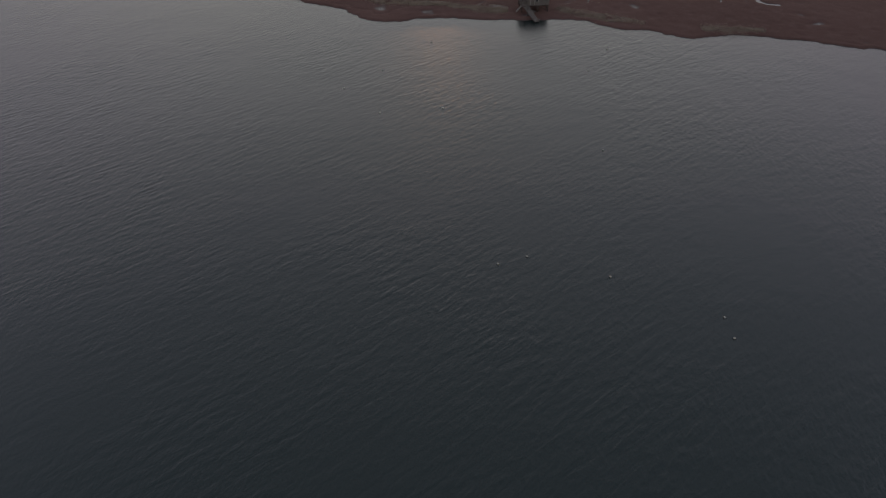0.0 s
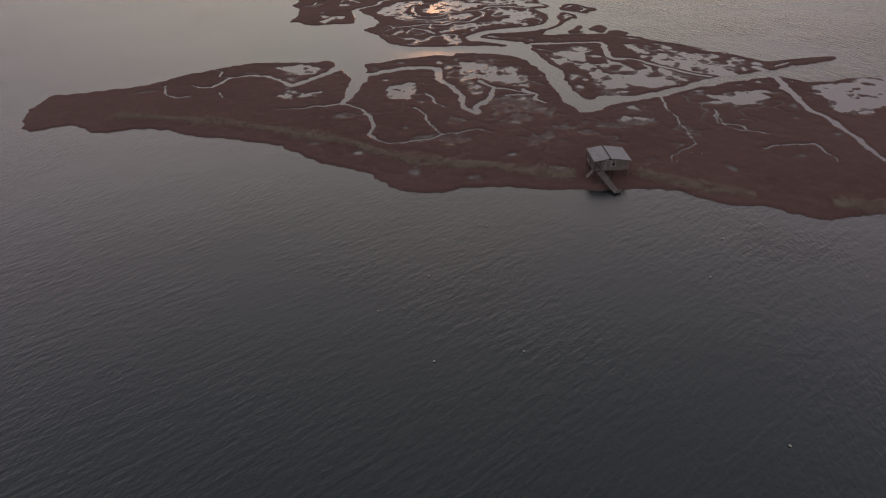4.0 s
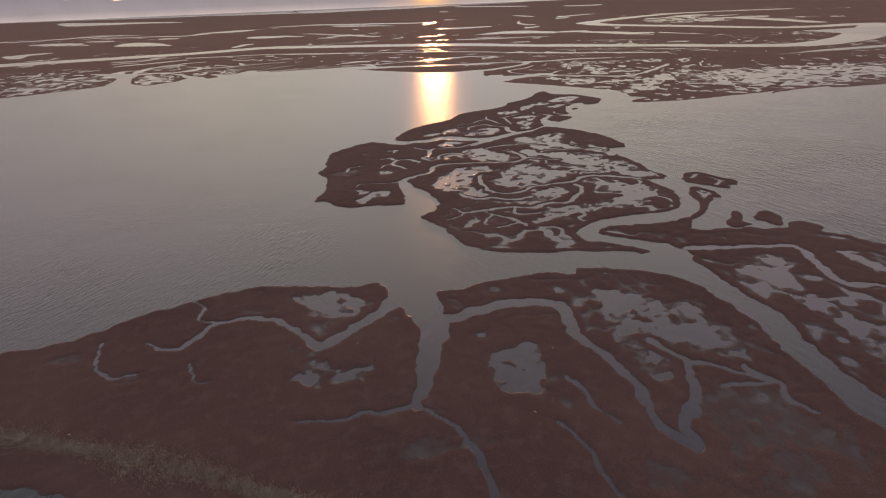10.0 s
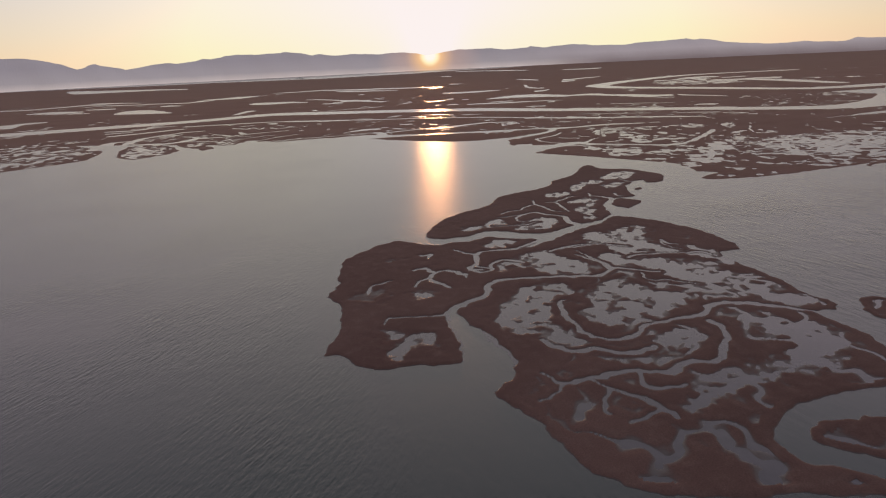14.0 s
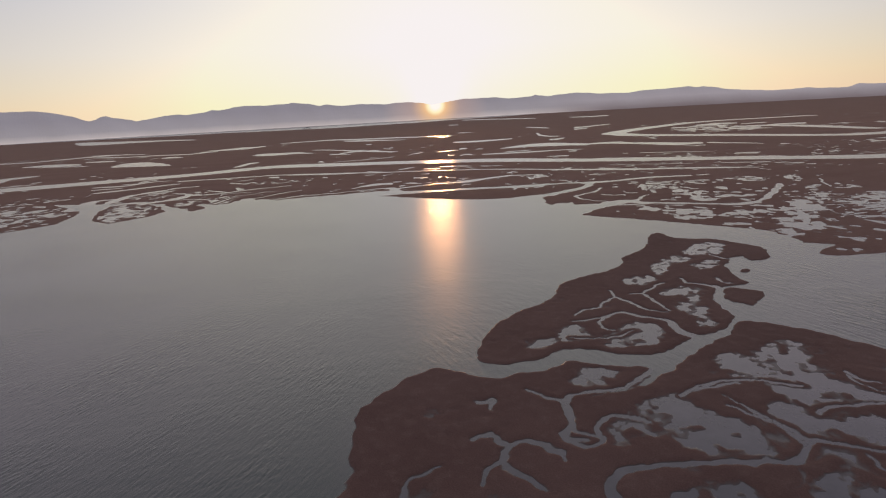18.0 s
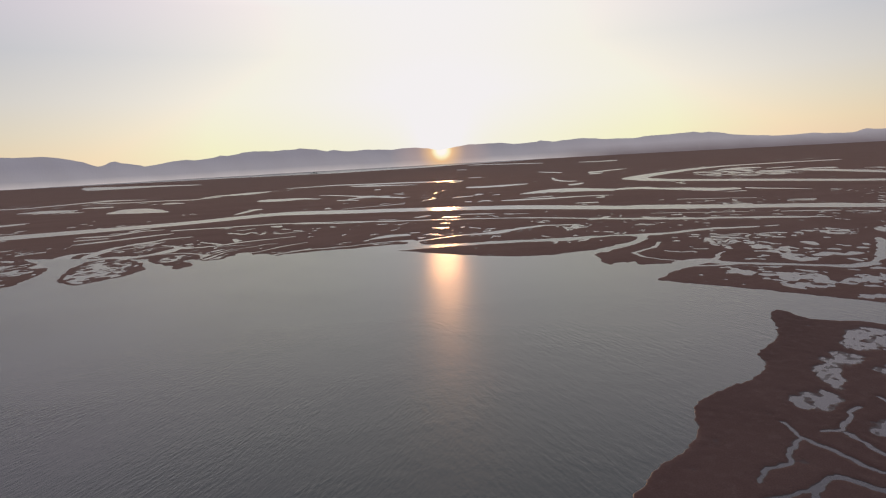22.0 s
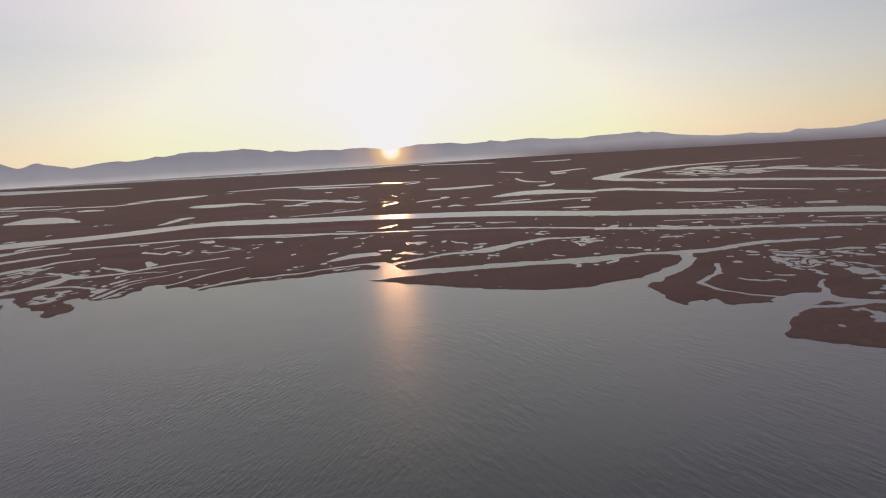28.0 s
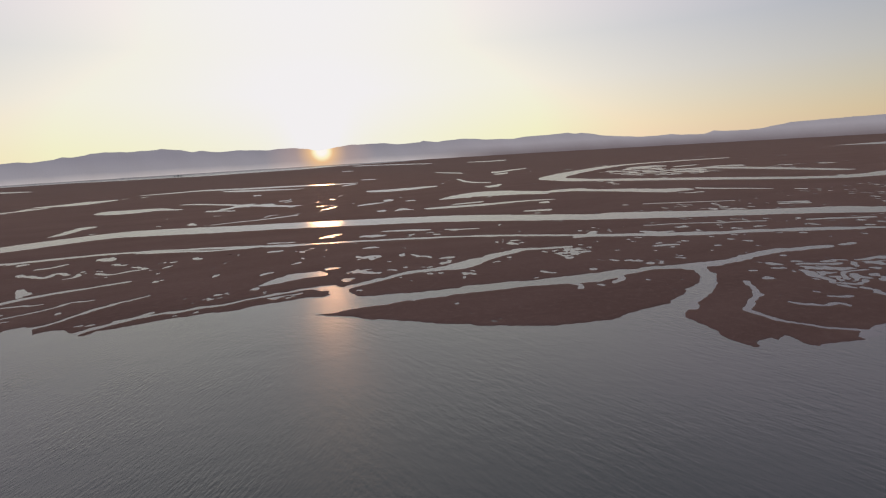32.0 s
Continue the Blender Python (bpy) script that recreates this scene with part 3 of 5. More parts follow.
creek((112.6, 469.5, 1.3), (115.8, 469.9, 1.3), (116.2, 467.1, 1.3))
creek((137.6, 503.6, 1.5), (140.6, 502.6, 1.5))
creek((166.4, 497.4, 1.7), (171.7, 495.6, 2.3), (176.4, 494.4, 4.8))
creek((162.5, 495.7, 1.3), (157.3, 491.3, 1.3))
creek((77.8, 522.3, 1.9), (78.6, 519.1, 1.9), (76.1, 516.2, 1.3))
creek((95.1, 525, 2.8), (92.4, 518.7, 2.3), (88.5, 515.6, 1.3))
creek((120.6, 521.5, 1.8), (123.8, 517.6, 1.5), (130, 515.6, 1.3))
creek((33, 612.3, 2.2), (34.9, 607.1, 2.1), (37.6, 608.4, 2.2), (37, 601.3, 1.8), (41.6, 606.7, 1.8))
creek((17.4, 593.9, 2.4), (21.6, 593.6, 2.5))
creek((31.4, 680.8, 3.5), (35.4, 681.3, 3.6))
creek((55, 667.2, 6.8), (58.7, 666.2, 5.6))
creek((49.6, 669.8, 3.4), (52.6, 667.7, 3.4))
creek((42.1, 632.1, 2.6), (46.4, 630.3, 2.6))
creek((1.9, 652.5, 3.8), (6.1, 652.1, 3.8))
creek((5.1, 683, 3), (14.9, 677.4, 2.9))
creek((11.5, 174.9, 0.42), (13, 172.4, 0.49), (13.1, 169.4, 0.42), (14.5, 166.1, 0.28))
creek((27.5, 174.6, 0.9), (30.3, 173.6, 0.7), (32.5, 171.3, 0.7), (35.2, 168.5, 0.6))
creek((-158.8, 593.5, 5.7), (-159.2, 605.3, 7.3), (-159.8, 616.8, 6.6), (-157.2, 630.3, 6.6), (-154.9, 632.9, 5), (-143.3, 645.2, 5.4), (-137.1, 657.9, 5.8), (-122.8, 660.2, 4.2))
creek((-191, 664.2, 8), (-174, 672.5, 8.3), (-158.7, 683.6, 7.7), (-145.2, 691, 6.1))
creek((-209.3, 709.3, 7.6), (-187.5, 706.2, 7.4), (-176.6, 724.4, 7.1), (-161.1, 726.4, 4.6))
creek((-202.1, 688.6, 6.1), (-193.8, 689.2, 6.1), (-186.2, 689.3, 3.8))
creek((-153.2, 581.2, 7.4), (-142.5, 585.5, 7.6), (-129.1, 580.2, 6.2), (-122.5, 589.6, 5), (-114.9, 604.2, 4.9), (-110.3, 607.6, 5))
creek((101.5, 449.6, 9), (110.1, 451.4, 7.4), (111.3, 446.2, 4.5), (122.4, 437.2, 3.4), (132.4, 430.7, 3.4), (143, 423.3, 3.3), (151.8, 423.9, 4.3))
creek((118.1, 384.8, 0.6), (115.1, 379.4, 0.9), (112.1, 375, 1.3), (110, 372.4, 1.8))
creek((224.6, 468.3, 0.8), (213.2, 454, 0.9), (207.6, 444.3, 1))
creek((149.4, 443.1, 4.5), (155.7, 444.5, 4.6), (156.7, 440.4, 2.9), (163.4, 441.5, 4.6))
creek((167.3, 467.2, 4.9), (165.2, 462.3, 4.2))
creek((1.3, 295.4, 0.7), (3.2, 294.8, 1.1), (4.1, 295, 1.2), (3.1, 292.4, 0.5))
creek((-1.3, 286, 0.6), (1.4, 286.5, 0.9), (2.7, 283, 1), (5.3, 283.5, 0.9), (8.6, 281, 1.2), (9, 278.3, 0.5))
creek((2.7, 283, 0.9), (0.5, 280.3, 0.9), (-1.6, 279.2, 0.7), (-2.7, 276.5, 0.6))
creek((0.5, 280.3, 0.7), (2.1, 277.5, 0.8), (3.3, 275.8, 1), (4, 273.8, 0.6))
creek((-12.2, 275.1, 0.4), (-11.3, 279.1, 0.5), (-8.7, 280.4, 0.5), (-6.5, 280.9, 0.4))
creek((10.3, 296.6, 0.5), (12.6, 293.7, 0.7), (14.3, 291.2, 0.9), (12.9, 286.9, 0.9), (10.6, 283.6, 0.8), (12.4, 280.5, 0.7), (15, 280.9, 0.7), (16.6, 285.2, 0.9), (19.2, 286.2, 0.8), (23.3, 284, 0.8))
creek((59.4, 288.9, 0.6), (59.8, 286, 0.6), (61.4, 284.3, 0.5))
pool(1.0, (-21.8, 182.9), (-20.4, 184.6), (-18, 182.9), (-19.7, 180.8))
pool(1.0, (-16.5, 181.4), (-13.7, 183.3), (-11.3, 184.2), (-12.8, 180.6))
pool(1.0, (-21.9, 203.9), (-16.9, 203.4), (-11.9, 201.2), (-13.6, 197.5), (-19, 199.5))
pool(1.0, (46.7, 149.4), (50.3, 150.2), (51.5, 147.5), (47.8, 147))
pool(1.0, (71.4, 156.7), (80, 157.1), (83.2, 152.7), (76.8, 150.7))
pool(1.0, (71.3, 194.7), (76, 195.1), (77.7, 188.4), (72.4, 189.1))
pool(1.0, (75.4, 183.7), (81.9, 183), (85.7, 173.2), (84, 167.9), (76.1, 167.5), (74.3, 174))
pool(1.0, (98.3, 156.8), (106.8, 156.4), (121.4, 157.7), (108.9, 144.4), (94.3, 141.6), (92.1, 147.3))
pool(5, (-455.6, 1121.5), (-389.3, 1101.9), (-354.1, 1035.8), (-428.7, 1081.3))
pool(5, (495.6, 1048.7), (584.8, 1059.4), (555.5, 904.5), (464.2, 900.7))
pool(5, (479.2, 998.9), (544, 1013.2), (489.7, 917.6), (452.3, 922.2))
pool(1.3, (102.8, 571.2), (113.6, 573.7), (117.8, 566), (104.8, 557.9), (99.3, 559.2))
pool(1.3, (91.2, 531.3), (96.7, 525.5), (88.1, 517.4), (88.1, 524.8))
pool(5, (532.9, 1057.1), (639.2, 1120.8), (532.8, 943.6), (471.6, 918.1))
pool(1.0, (10.4, 259), (18.4, 269.1), (23.5, 269), (26.6, 266.7), (25.6, 264.3), (19.8, 261.8), (18.1, 256.3), (17.6, 249.8), (19.3, 245.6), (23.2, 242.9), (27.6, 240.8), (31.1, 243.2), (35.5, 245.1), (38.9, 244.7), (37.2, 241.5), (34.6, 239.1), (31.4, 239), (29.5, 239), (26, 238.1), (23.7, 238.3), (20.8, 241.7), (16.4, 244), (15, 250.6), (11.5, 251.6))
pool(1.0, (28.4, 262.8), (34.2, 266.3), (38.8, 267.3), (40.2, 263.5), (40.6, 260.2), (47, 258.7), (45.3, 255.3), (38.2, 253.5), (32.7, 251.4), (30.7, 252.3), (28.9, 249.4), (26.4, 250.1), (24.6, 253.5), (26.5, 257.9), (29.2, 259.6))
pool(1.0, (44.2, 297.7), (48.5, 299.6), (50.3, 293.3), (60.3, 301.6), (59.3, 294.2), (53.3, 292.3), (50, 286.4), (51.2, 281.8), (45.7, 276.3), (42.8, 276.8), (46.9, 285.4), (43, 292.6))
pool(1.0, (49.4, 276.6), (51.7, 274.4), (53.1, 271.1), (57.4, 270.9), (58.9, 267), (59.6, 263.6), (60.4, 259.3), (63.6, 256.4), (60.7, 254.9), (58.4, 259), (54.3, 261), (50.3, 265.8), (48.5, 272.1))
pool(1.0, (15.4, 281.1), (21.2, 285.7), (26, 287.8), (30.7, 289), (31.2, 283.5), (34.1, 279.5), (32.7, 273.9), (26.1, 275.5), (24.4, 280.2), (19.1, 281.9))
pool(1.0, (56.7, 256.7), (60.2, 254.4), (64.4, 252.1), (65.5, 249.4), (62.6, 248.6), (58.7, 250.9), (56.1, 254.2))
pool(1.3, (107.2, 569.5), (111.5, 570.8), (118, 574.9), (117.4, 570.8), (118.9, 566.5), (111.8, 561.5), (106.2, 561.6), (100.1, 555.9), (99.3, 557.8))
pool(1.0, (4.3, 180.6), (7, 181.9), (9.6, 182.2), (10.8, 179.5), (10.9, 175.9), (8.7, 174.2), (6.7, 171.6), (5.7, 173), (3.8, 176.4))
pool(1.0, (51.1, 195.3), (58.7, 199.3), (60.5, 196), (56.1, 190.2), (56.6, 183.4), (56.1, 177), (60.2, 174), (68.4, 168.1), (67.2, 166.3), (59.3, 166.2), (50.5, 169.1), (52.4, 177.2), (51.4, 189.5))
pool(1.0, (71.7, 196.8), (75.6, 194.3), (76.9, 191.1), (72.6, 190.4), (70.2, 193))
pool(1.0, (79.2, 191.3), (82.8, 186), (88.2, 182.4), (85.4, 180.8), (77.8, 183.8), (74.4, 178.6), (73.4, 172.1), (70.3, 171.7), (72.2, 181))
pool(1.0, (77.7, 176.8), (84, 173.4), (77.4, 166.9), (71.9, 167.5), (73.2, 171.7))
pool(1.0, (47.4, 149.4), (49.9, 149.4), (51, 147.5), (47.7, 146.9))
pool(1.3, (-144.6, 562.1), (-145.3, 573.8), (-134.8, 557.9), (-118.4, 540.1), (-120.7, 527.9), (-123.8, 524.8), (-127.6, 524.8))
pool(1.3, (-144.5, 616.8), (-147, 636.3), (-143.3, 645.2), (-137, 638.4), (-137.9, 624), (-140.8, 611.7))
pool(1.3, (136.2, 492.4), (146.4, 500.2), (157, 501.7), (165.6, 498.2), (170.1, 492.9), (186.9, 494.8), (175.5, 480.9), (166.5, 482.7), (159.6, 482.3), (148.3, 481), (135.8, 481.3))
pool(1.3, (143.4, 474.8), (152.7, 479.9), (154.2, 464.8), (149, 447.5), (145.9, 453.9), (145.8, 463.3), (140.7, 464.7))
pool(1.3, (189, 495.7), (204.2, 496.8), (206, 486), (216.4, 490.4), (196.2, 475.2), (190.3, 485.5))
pool(1.3, (107.6, 424.6), (115.3, 427.1), (122, 422.6), (127.1, 415.9), (114.1, 401.1), (111.2, 405.9), (108.2, 411.8), (107.9, 416.6))
pool(1.3, (130.7, 413.1), (141.9, 411), (142.5, 403.4), (138.3, 388.3), (135.6, 378.5), (131.1, 374.4), (132.3, 384.2), (135.4, 396.1), (126.1, 394.8), (124, 401.5))
pool(1.3, (122.1, 380.3), (125.4, 377.5), (123.6, 368.7), (117.7, 364.1), (116, 368.4), (116.2, 373.3))
pool(1.3, (178.6, 431.3), (194.7, 432.5), (139.7, 382.3), (140, 388.3), (148.8, 403), (156.3, 412.4), (167.1, 418))
pool(1.3, (197.3, 446.6), (204.5, 450.6), (195.8, 439.5), (191.6, 438.9))
pool(1.3, (217.9, 486.8), (223.9, 487.1), (219.7, 475), (207.7, 462.4), (212.4, 472.5))
pool(0.8, (-2.8, 272.1), (-1.5, 273.1), (0.4, 272.1), (-0.2, 270.1), (-1.6, 269.8), (-2.6, 270.8))
pool(0.8, (18.9, 296.7), (21.1, 298.3), (21.7, 296.4), (20, 295))
pool(1.0, (-9.5, 256.6), (-8.1, 253.9), (-6.2, 254.9), (-2.1, 254.7), (-2.2, 251.4), (-5.4, 251.2), (-8.2, 247.8), (-10.5, 249.8), (-8.9, 252.4))
pool(1.0, (51.2, 298.2), (56.9, 300.7), (58, 297.1), (56.3, 291.1), (57.1, 285.3), (61.1, 283.1), (63.9, 282.2), (64.5, 278.7), (66.8, 274.3), (67.5, 272.1), (64.7, 271.6), (61.6, 275.3), (57.5, 277.9), (53.2, 280.5), (49.2, 282.2), (50.3, 287.6), (48.9, 293))
pool(1.0, (44.3, 278.1), (49.5, 278.6), (54.8, 273.9), (63.1, 271.7), (63.9, 269.3), (58.6, 270.1), (61.5, 265.5), (62.1, 261.5), (57.5, 264.4), (54.2, 268.4), (48.8, 272.1), (44.7, 274.5))
pool(1.0, (40.2, 282.8), (46, 284.3), (45.3, 278.1), (40.3, 273.8), (37.9, 276.7))
creek((15.6, 293, 1.2), (13.6, 289.9, 1), (12.6, 286.3, 0.9), (10.8, 283.5, 0.9), (13.2, 281.8, 0.8))
creek((46.4, 307.1, 2.6), (45.6, 311.2, 1.7), (46, 316.2, 1.4), (42.8, 319.6, 1.1), (39.8, 323.3, 0.9), (36.5, 322.6, 0.8), (33.6, 320.1, 0.6))
creek((36.5, 322.6, 0.6), (32, 321.4, 0.6), (27.8, 321.8, 0.5))
creek((44, 338.1, 0.5), (43.5, 333.7, 0.7), (44.6, 329.5, 0.8), (45.7, 323.6, 0.9), (48.8, 321.1, 0.6))
creek((43.5, 333.7, 0.5), (36.7, 328.2, 0.6), (33.5, 327.6, 0.6), (29.9, 325, 0.5))
creek((47.5, 334.1, 0.5), (50.7, 334.2, 0.6), (55.6, 337.1, 0.6), (59.1, 338.8, 0.5))
creek((64.6, 341, 0.6), (63.7, 337.3, 0.9), (66.3, 334.8, 1.1), (68.1, 331.4, 1.6), (63.6, 325.6, 1.8), (61.2, 318.8, 2), (60.8, 315.3, 2.4))
creek((50.1, 333.2, 0.5), (50.1, 326.5, 0.7), (49.7, 321.7, 0.6))
creek((33.6, 320.1, 0.5), (31.7, 316.9, 0.5), (34.2, 315.1, 0.5))
creek((37.2, 313.5, 0.4), (30.7, 312, 0.5), (24.9, 314.1, 0.4))
creek((90.6, 353.2, 1), (86.2, 352.5, 0.7), (84.7, 355, 0.6), (85, 358.8, 0.5))
creek((72.5, 338.3, 0.5), (71.7, 334.6, 0.5), (73.6, 333.3, 0.4))
pool(1, (54.7, 333.2), (60.1, 334.7), (63.1, 331.9), (59, 326.3), (55.7, 319), (53.2, 313.5), (50.9, 312.9), (51.4, 316.9), (52.1, 320.1), (56.9, 327), (56, 329.7), (53.7, 330.4))
pool(1, (32.7, 313.6), (37.5, 317.2), (41.4, 316.6), (42.6, 313.8), (40.1, 309.3), (35.9, 307.1), (31.6, 308.3), (31, 310.8))
pool(1, (24.3, 318.2), (27.6, 318.9), (28.1, 316.2), (27.5, 313.7), (22.1, 313.4), (17.8, 312.1), (16.8, 313.9), (18.4, 315.5), (21.6, 315.4))
pool(0.8, (80.8, 364.5), (87.3, 369.2), (93.9, 370.1), (94.2, 365.9), (87.9, 359.2), (83.2, 359.4), (79.7, 359.8))
pool(0.8, (62.8, 350.3), (68.5, 355.9), (75, 358.6), (76.7, 356.5), (69.2, 352.6), (60.9, 345.2))
pool(0.8, (74.8, 350.1), (81.1, 351.7), (78.6, 347.5), (73.4, 346.1))
pool(0.8, (51.4, 343.1), (58.4, 345.7), (57.3, 341.8), (51, 340.6))
pool(0.8, (18.7, 298.2), (22.3, 300.7), (24.9, 298.9), (21, 296.9), (19.2, 296.1))
creek((-134.2, 576.1, 6), (-129.7, 582.1, 6), (-121.8, 585.8, 5), (-115, 594, 4.6), (-113.1, 603.5, 4.4), (-102.9, 601.3, 4), (-90.7, 604.5, 4), (-80.8, 611.2, 4), (-69.6, 614.8, 3.6), (-52.8, 618.7, 3))
creek((-129.2, 624.6, 2), (-119, 614.6, 3), (-113.1, 603.5, 4))
creek((-84.8, 613.6, 1.5), (-88.8, 628.4, 3), (-84.6, 617.9, 4))
creek((-107, 627.2, 1.4), (-102.7, 620.1, 2.2), (-91.1, 606.1, 2))
creek((-125.4, 580.8, 2), (-121.8, 585.8, 2.2), (-104.9, 581.7, 2), (-94.8, 571.1, 1.8))
creek((12, 562.3, 6), (5, 565.3, 2.6), (-6.5, 563.1, 2.2), (-17.6, 559.8, 2), (-30.3, 559.1, 2), (-40.6, 558.3, 2), (-47.5, 558, 2))
creek((-56.1, 549.8, 2), (-51, 553.8, 2.4), (-42.6, 558.4, 2.4), (-38.8, 561.7, 2))
creek((-68.9, 562.7, 2.4), (-62, 568.4, 2), (-56.1, 577.7, 2.2), (-47, 583.7, 1.6), (-42.8, 587.9, 1.4))
creek((-137.8, 601.1, 1.4), (-134.2, 607.1, 1.6), (-131.1, 615.2, 1.4), (-122, 613.7, 1.2))
creek((-154.1, 639.4, 2.4), (-144.5, 650.1, 2), (-135.5, 659.5, 2.4), (-123.9, 659.2, 1.6))
creek((-88.6, 572.7, 1.6), (-82.9, 581.4, 1.6), (-73.1, 584, 1.4), (-65.9, 592.4, 1.4), (-59.2, 592.4, 1.2))
creek((-88.8, 553.8, 2), (-86.5, 561.7, 1.8), (-83.6, 572, 1.6), (-78.8, 576.8, 1.4))
creek((-92.8, 591.8, 1.6), (-92.2, 597.6, 1.8), (-82.6, 598.4, 1.6), (-74.4, 596.1, 1.2))
pool(1.3, (-112.1, 561), (-114.2, 571.9), (-108.4, 572.6), (-100.8, 570.4), (-101.9, 559), (-106.8, 552.5))
pool(1, (-90, 551.9), (-92.9, 569), (-91.4, 582.9), (-83.5, 584.1), (-80.8, 566.3), (-82.6, 554.1))
creek((126.1, 463.8, 0.8), (121.3, 460.8, 1.4), (116.2, 453.9, 1.6), (111.3, 452.4, 2.5))
creek((43.7, 247.1, 1), (43.7, 243.6, 1), (41.1, 239.5, 1), (36, 235.1, 1), (32.9, 235.6, 0.9), (29.6, 234.6, 0.8))
creek((14.2, 247.8, 0.9), (16.8, 243.6, 1.1), (21.3, 242.4, 1.1), (25.2, 240.4, 1), (30.2, 241.4, 1))
creek((11.1, 238.3, 0.5), (12.6, 234.5, 0.8), (16.5, 235.7, 0.8), (20.7, 235.6, 0.9), (24.2, 235.4, 0.9), (26.8, 234.1, 0.9), (29.7, 234.5, 0.9))
creek((16.5, 235.7, 0.5), (18, 231.9, 0.7), (20.8, 229.8, 0.9), (22.4, 226.4, 0.9), (23.2, 223.8, 0.7))
creek((24.2, 235.4, 0.7), (23.2, 232, 0.9), (25.2, 230, 0.8), (28.1, 230.4, 0.7))
creek((22.4, 226.4, 0.6), (19.7, 224.9, 0.5), (17.3, 224.6, 0.4))
creek((12.6, 234.5, 0.5), (10.5, 232.5, 0.4), (8.5, 232.2, 0.3))
creek((18, 231.9, 0.4), (16, 229.4, 0.5), (15.7, 226.6, 0.4))
pool(1, (29, 240.6), (31.4, 243.4), (35.5, 245.9), (37.3, 244.6), (35.9, 241.3), (32.5, 237.8), (29.2, 237.4))
pool(1, (49, 246.5), (52.8, 247.2), (55.4, 243.9), (57.2, 241.2), (58.2, 237.8), (56.6, 234), (51.9, 230.3), (47.6, 229.8), (43.3, 230.1), (40.1, 229.4), (44.8, 232.4), (49.3, 233.7), (50.8, 237.1), (50.2, 239.3), (48.1, 242.7))
pool(1, (40.6, 230), (35.9, 228.6), (30.7, 225.8), (27.6, 225.1), (23.8, 223.6), (23.7, 224.6), (28.3, 227.5), (29.6, 230), (33.8, 231.5), (38.3, 232.5), (42, 232.8))
pool(0.8, (11.1, 237), (13.7, 237.3), (14.5, 235.1), (12.2, 233.5), (10.6, 234.6))
creek((23, 165.7, 1), (25, 168.6, 1), (26.8, 171.9, 0.9), (27.6, 174.9, 0.9), (26.7, 177.6, 0.9), (25.2, 180.2, 1))
creek((33.9, 172.5, 0.9), (34.2, 170.1, 0.8), (35.6, 168.2, 0.7), (35.1, 164.8, 0.6), (36.4, 162.5, 0.5))
creek((28.9, 169.1, 0.5), (32.1, 168.8, 0.6), (35.3, 168.3, 0.6))
pool(0.9, (23.3, 192.1), (26.2, 194.8), (30.2, 192.4), (31.1, 189.4), (31.5, 185), (29.3, 180.6), (27, 180.1), (26.3, 183.8), (24.5, 182.7), (23.3, 178.6), (21.8, 180.3), (22.2, 184.9))
pool(1, (31.4, 187.8), (36.9, 187.9), (36, 182.2), (37, 178.9), (36.8, 174.3), (33.5, 171.5), (32.7, 175), (31.1, 178), (29.8, 181.4))
pool(0.8, (23.1, 177.6), (25, 177.7), (24.6, 173.2), (23.4, 172.4))
lake((-1228, 3154), (-1004, 2899), (-816, 2691), (-658, 2531), (-525, 2342), (-500, 2240), (-601, 2336), (-703, 2358), (-798, 2361), (-925, 2444))
lake((-440, 1308), (-367, 1251), (-315, 1243), (-263, 1213), (-228, 1257), (-223, 1235), (-257, 1192), (-308, 1220), (-359, 1229), (-426, 1277))
lake((-488, 1422), (-373, 1329), (-367, 1312), (-476, 1393))
lake((-281, 1138), (-273, 1150), (-251, 1123), (-247, 1107), (-261, 1111), (-274, 1116))
lake((-249, 1297), (-226, 1313), (-199, 1346), (-173, 1347), (-159, 1353), (-156, 1325), (-165, 1294), (-184, 1260), (-216, 1263), (-243, 1272))
lake((-136, 1051), (-128, 1068), (-98, 1058), (-78, 1051), (-55, 1008), (-54, 995), (-76, 1015), (-93, 1004), (-120, 1013), (-134, 1033))
lake((-298, 985), (-304, 1041), (-286, 1049), (-250, 1007), (-219, 945), (-216, 935), (-228, 943), (-249, 949), (-274, 964), (-292, 971))
lake((-137, 1449), (-90, 1461), (-38, 1482), (24, 1427), (85, 1394), (141, 1348), (194, 1312), (189, 1293), (135, 1308), (80, 1345), (22, 1372), (-37, 1434), (-87, 1424), (-134, 1426))
lake((-6, 1363), (21, 1343), (57, 1304), (98, 1253), (96, 1236), (54, 1268), (18, 1287), (-6, 1333))
lake((-55, 1087), (-33, 1066), (6, 997), (45, 929), (43, 912), (5, 980), (-33, 1051), (-55, 1077))
lake((-28, 948), (-6, 931), (-6, 923), (-28, 940))
lake((155, 1063), (176, 1055), (208, 1055), (238, 1053), (230, 1032), (195, 1015), (165, 1015), (149, 1036))
lake((94, 864), (107, 874), (119, 871), (117, 866), (104, 859), (92, 855))
lake((126, 895), (132, 902), (134, 895), (131, 883), (125, 876), (121, 876))
lake((95, 800), (100, 802), (100, 795), (98, 790), (97, 791), (93, 791))
lake((105, 790), (112, 800), (116, 797), (117, 785), (116, 780), (113, 786), (109, 787), (103, 783))
lake((129, 785), (155, 780), (183, 774), (208, 771), (225, 761), (222, 757), (203, 763), (177, 762), (149, 766), (126, 776))
lake((166, 852), (191, 878), (219, 894), (245, 885), (254, 859), (265, 834), (250, 807), (236, 825), (219, 832), (198, 845), (177, 843), (164, 846))
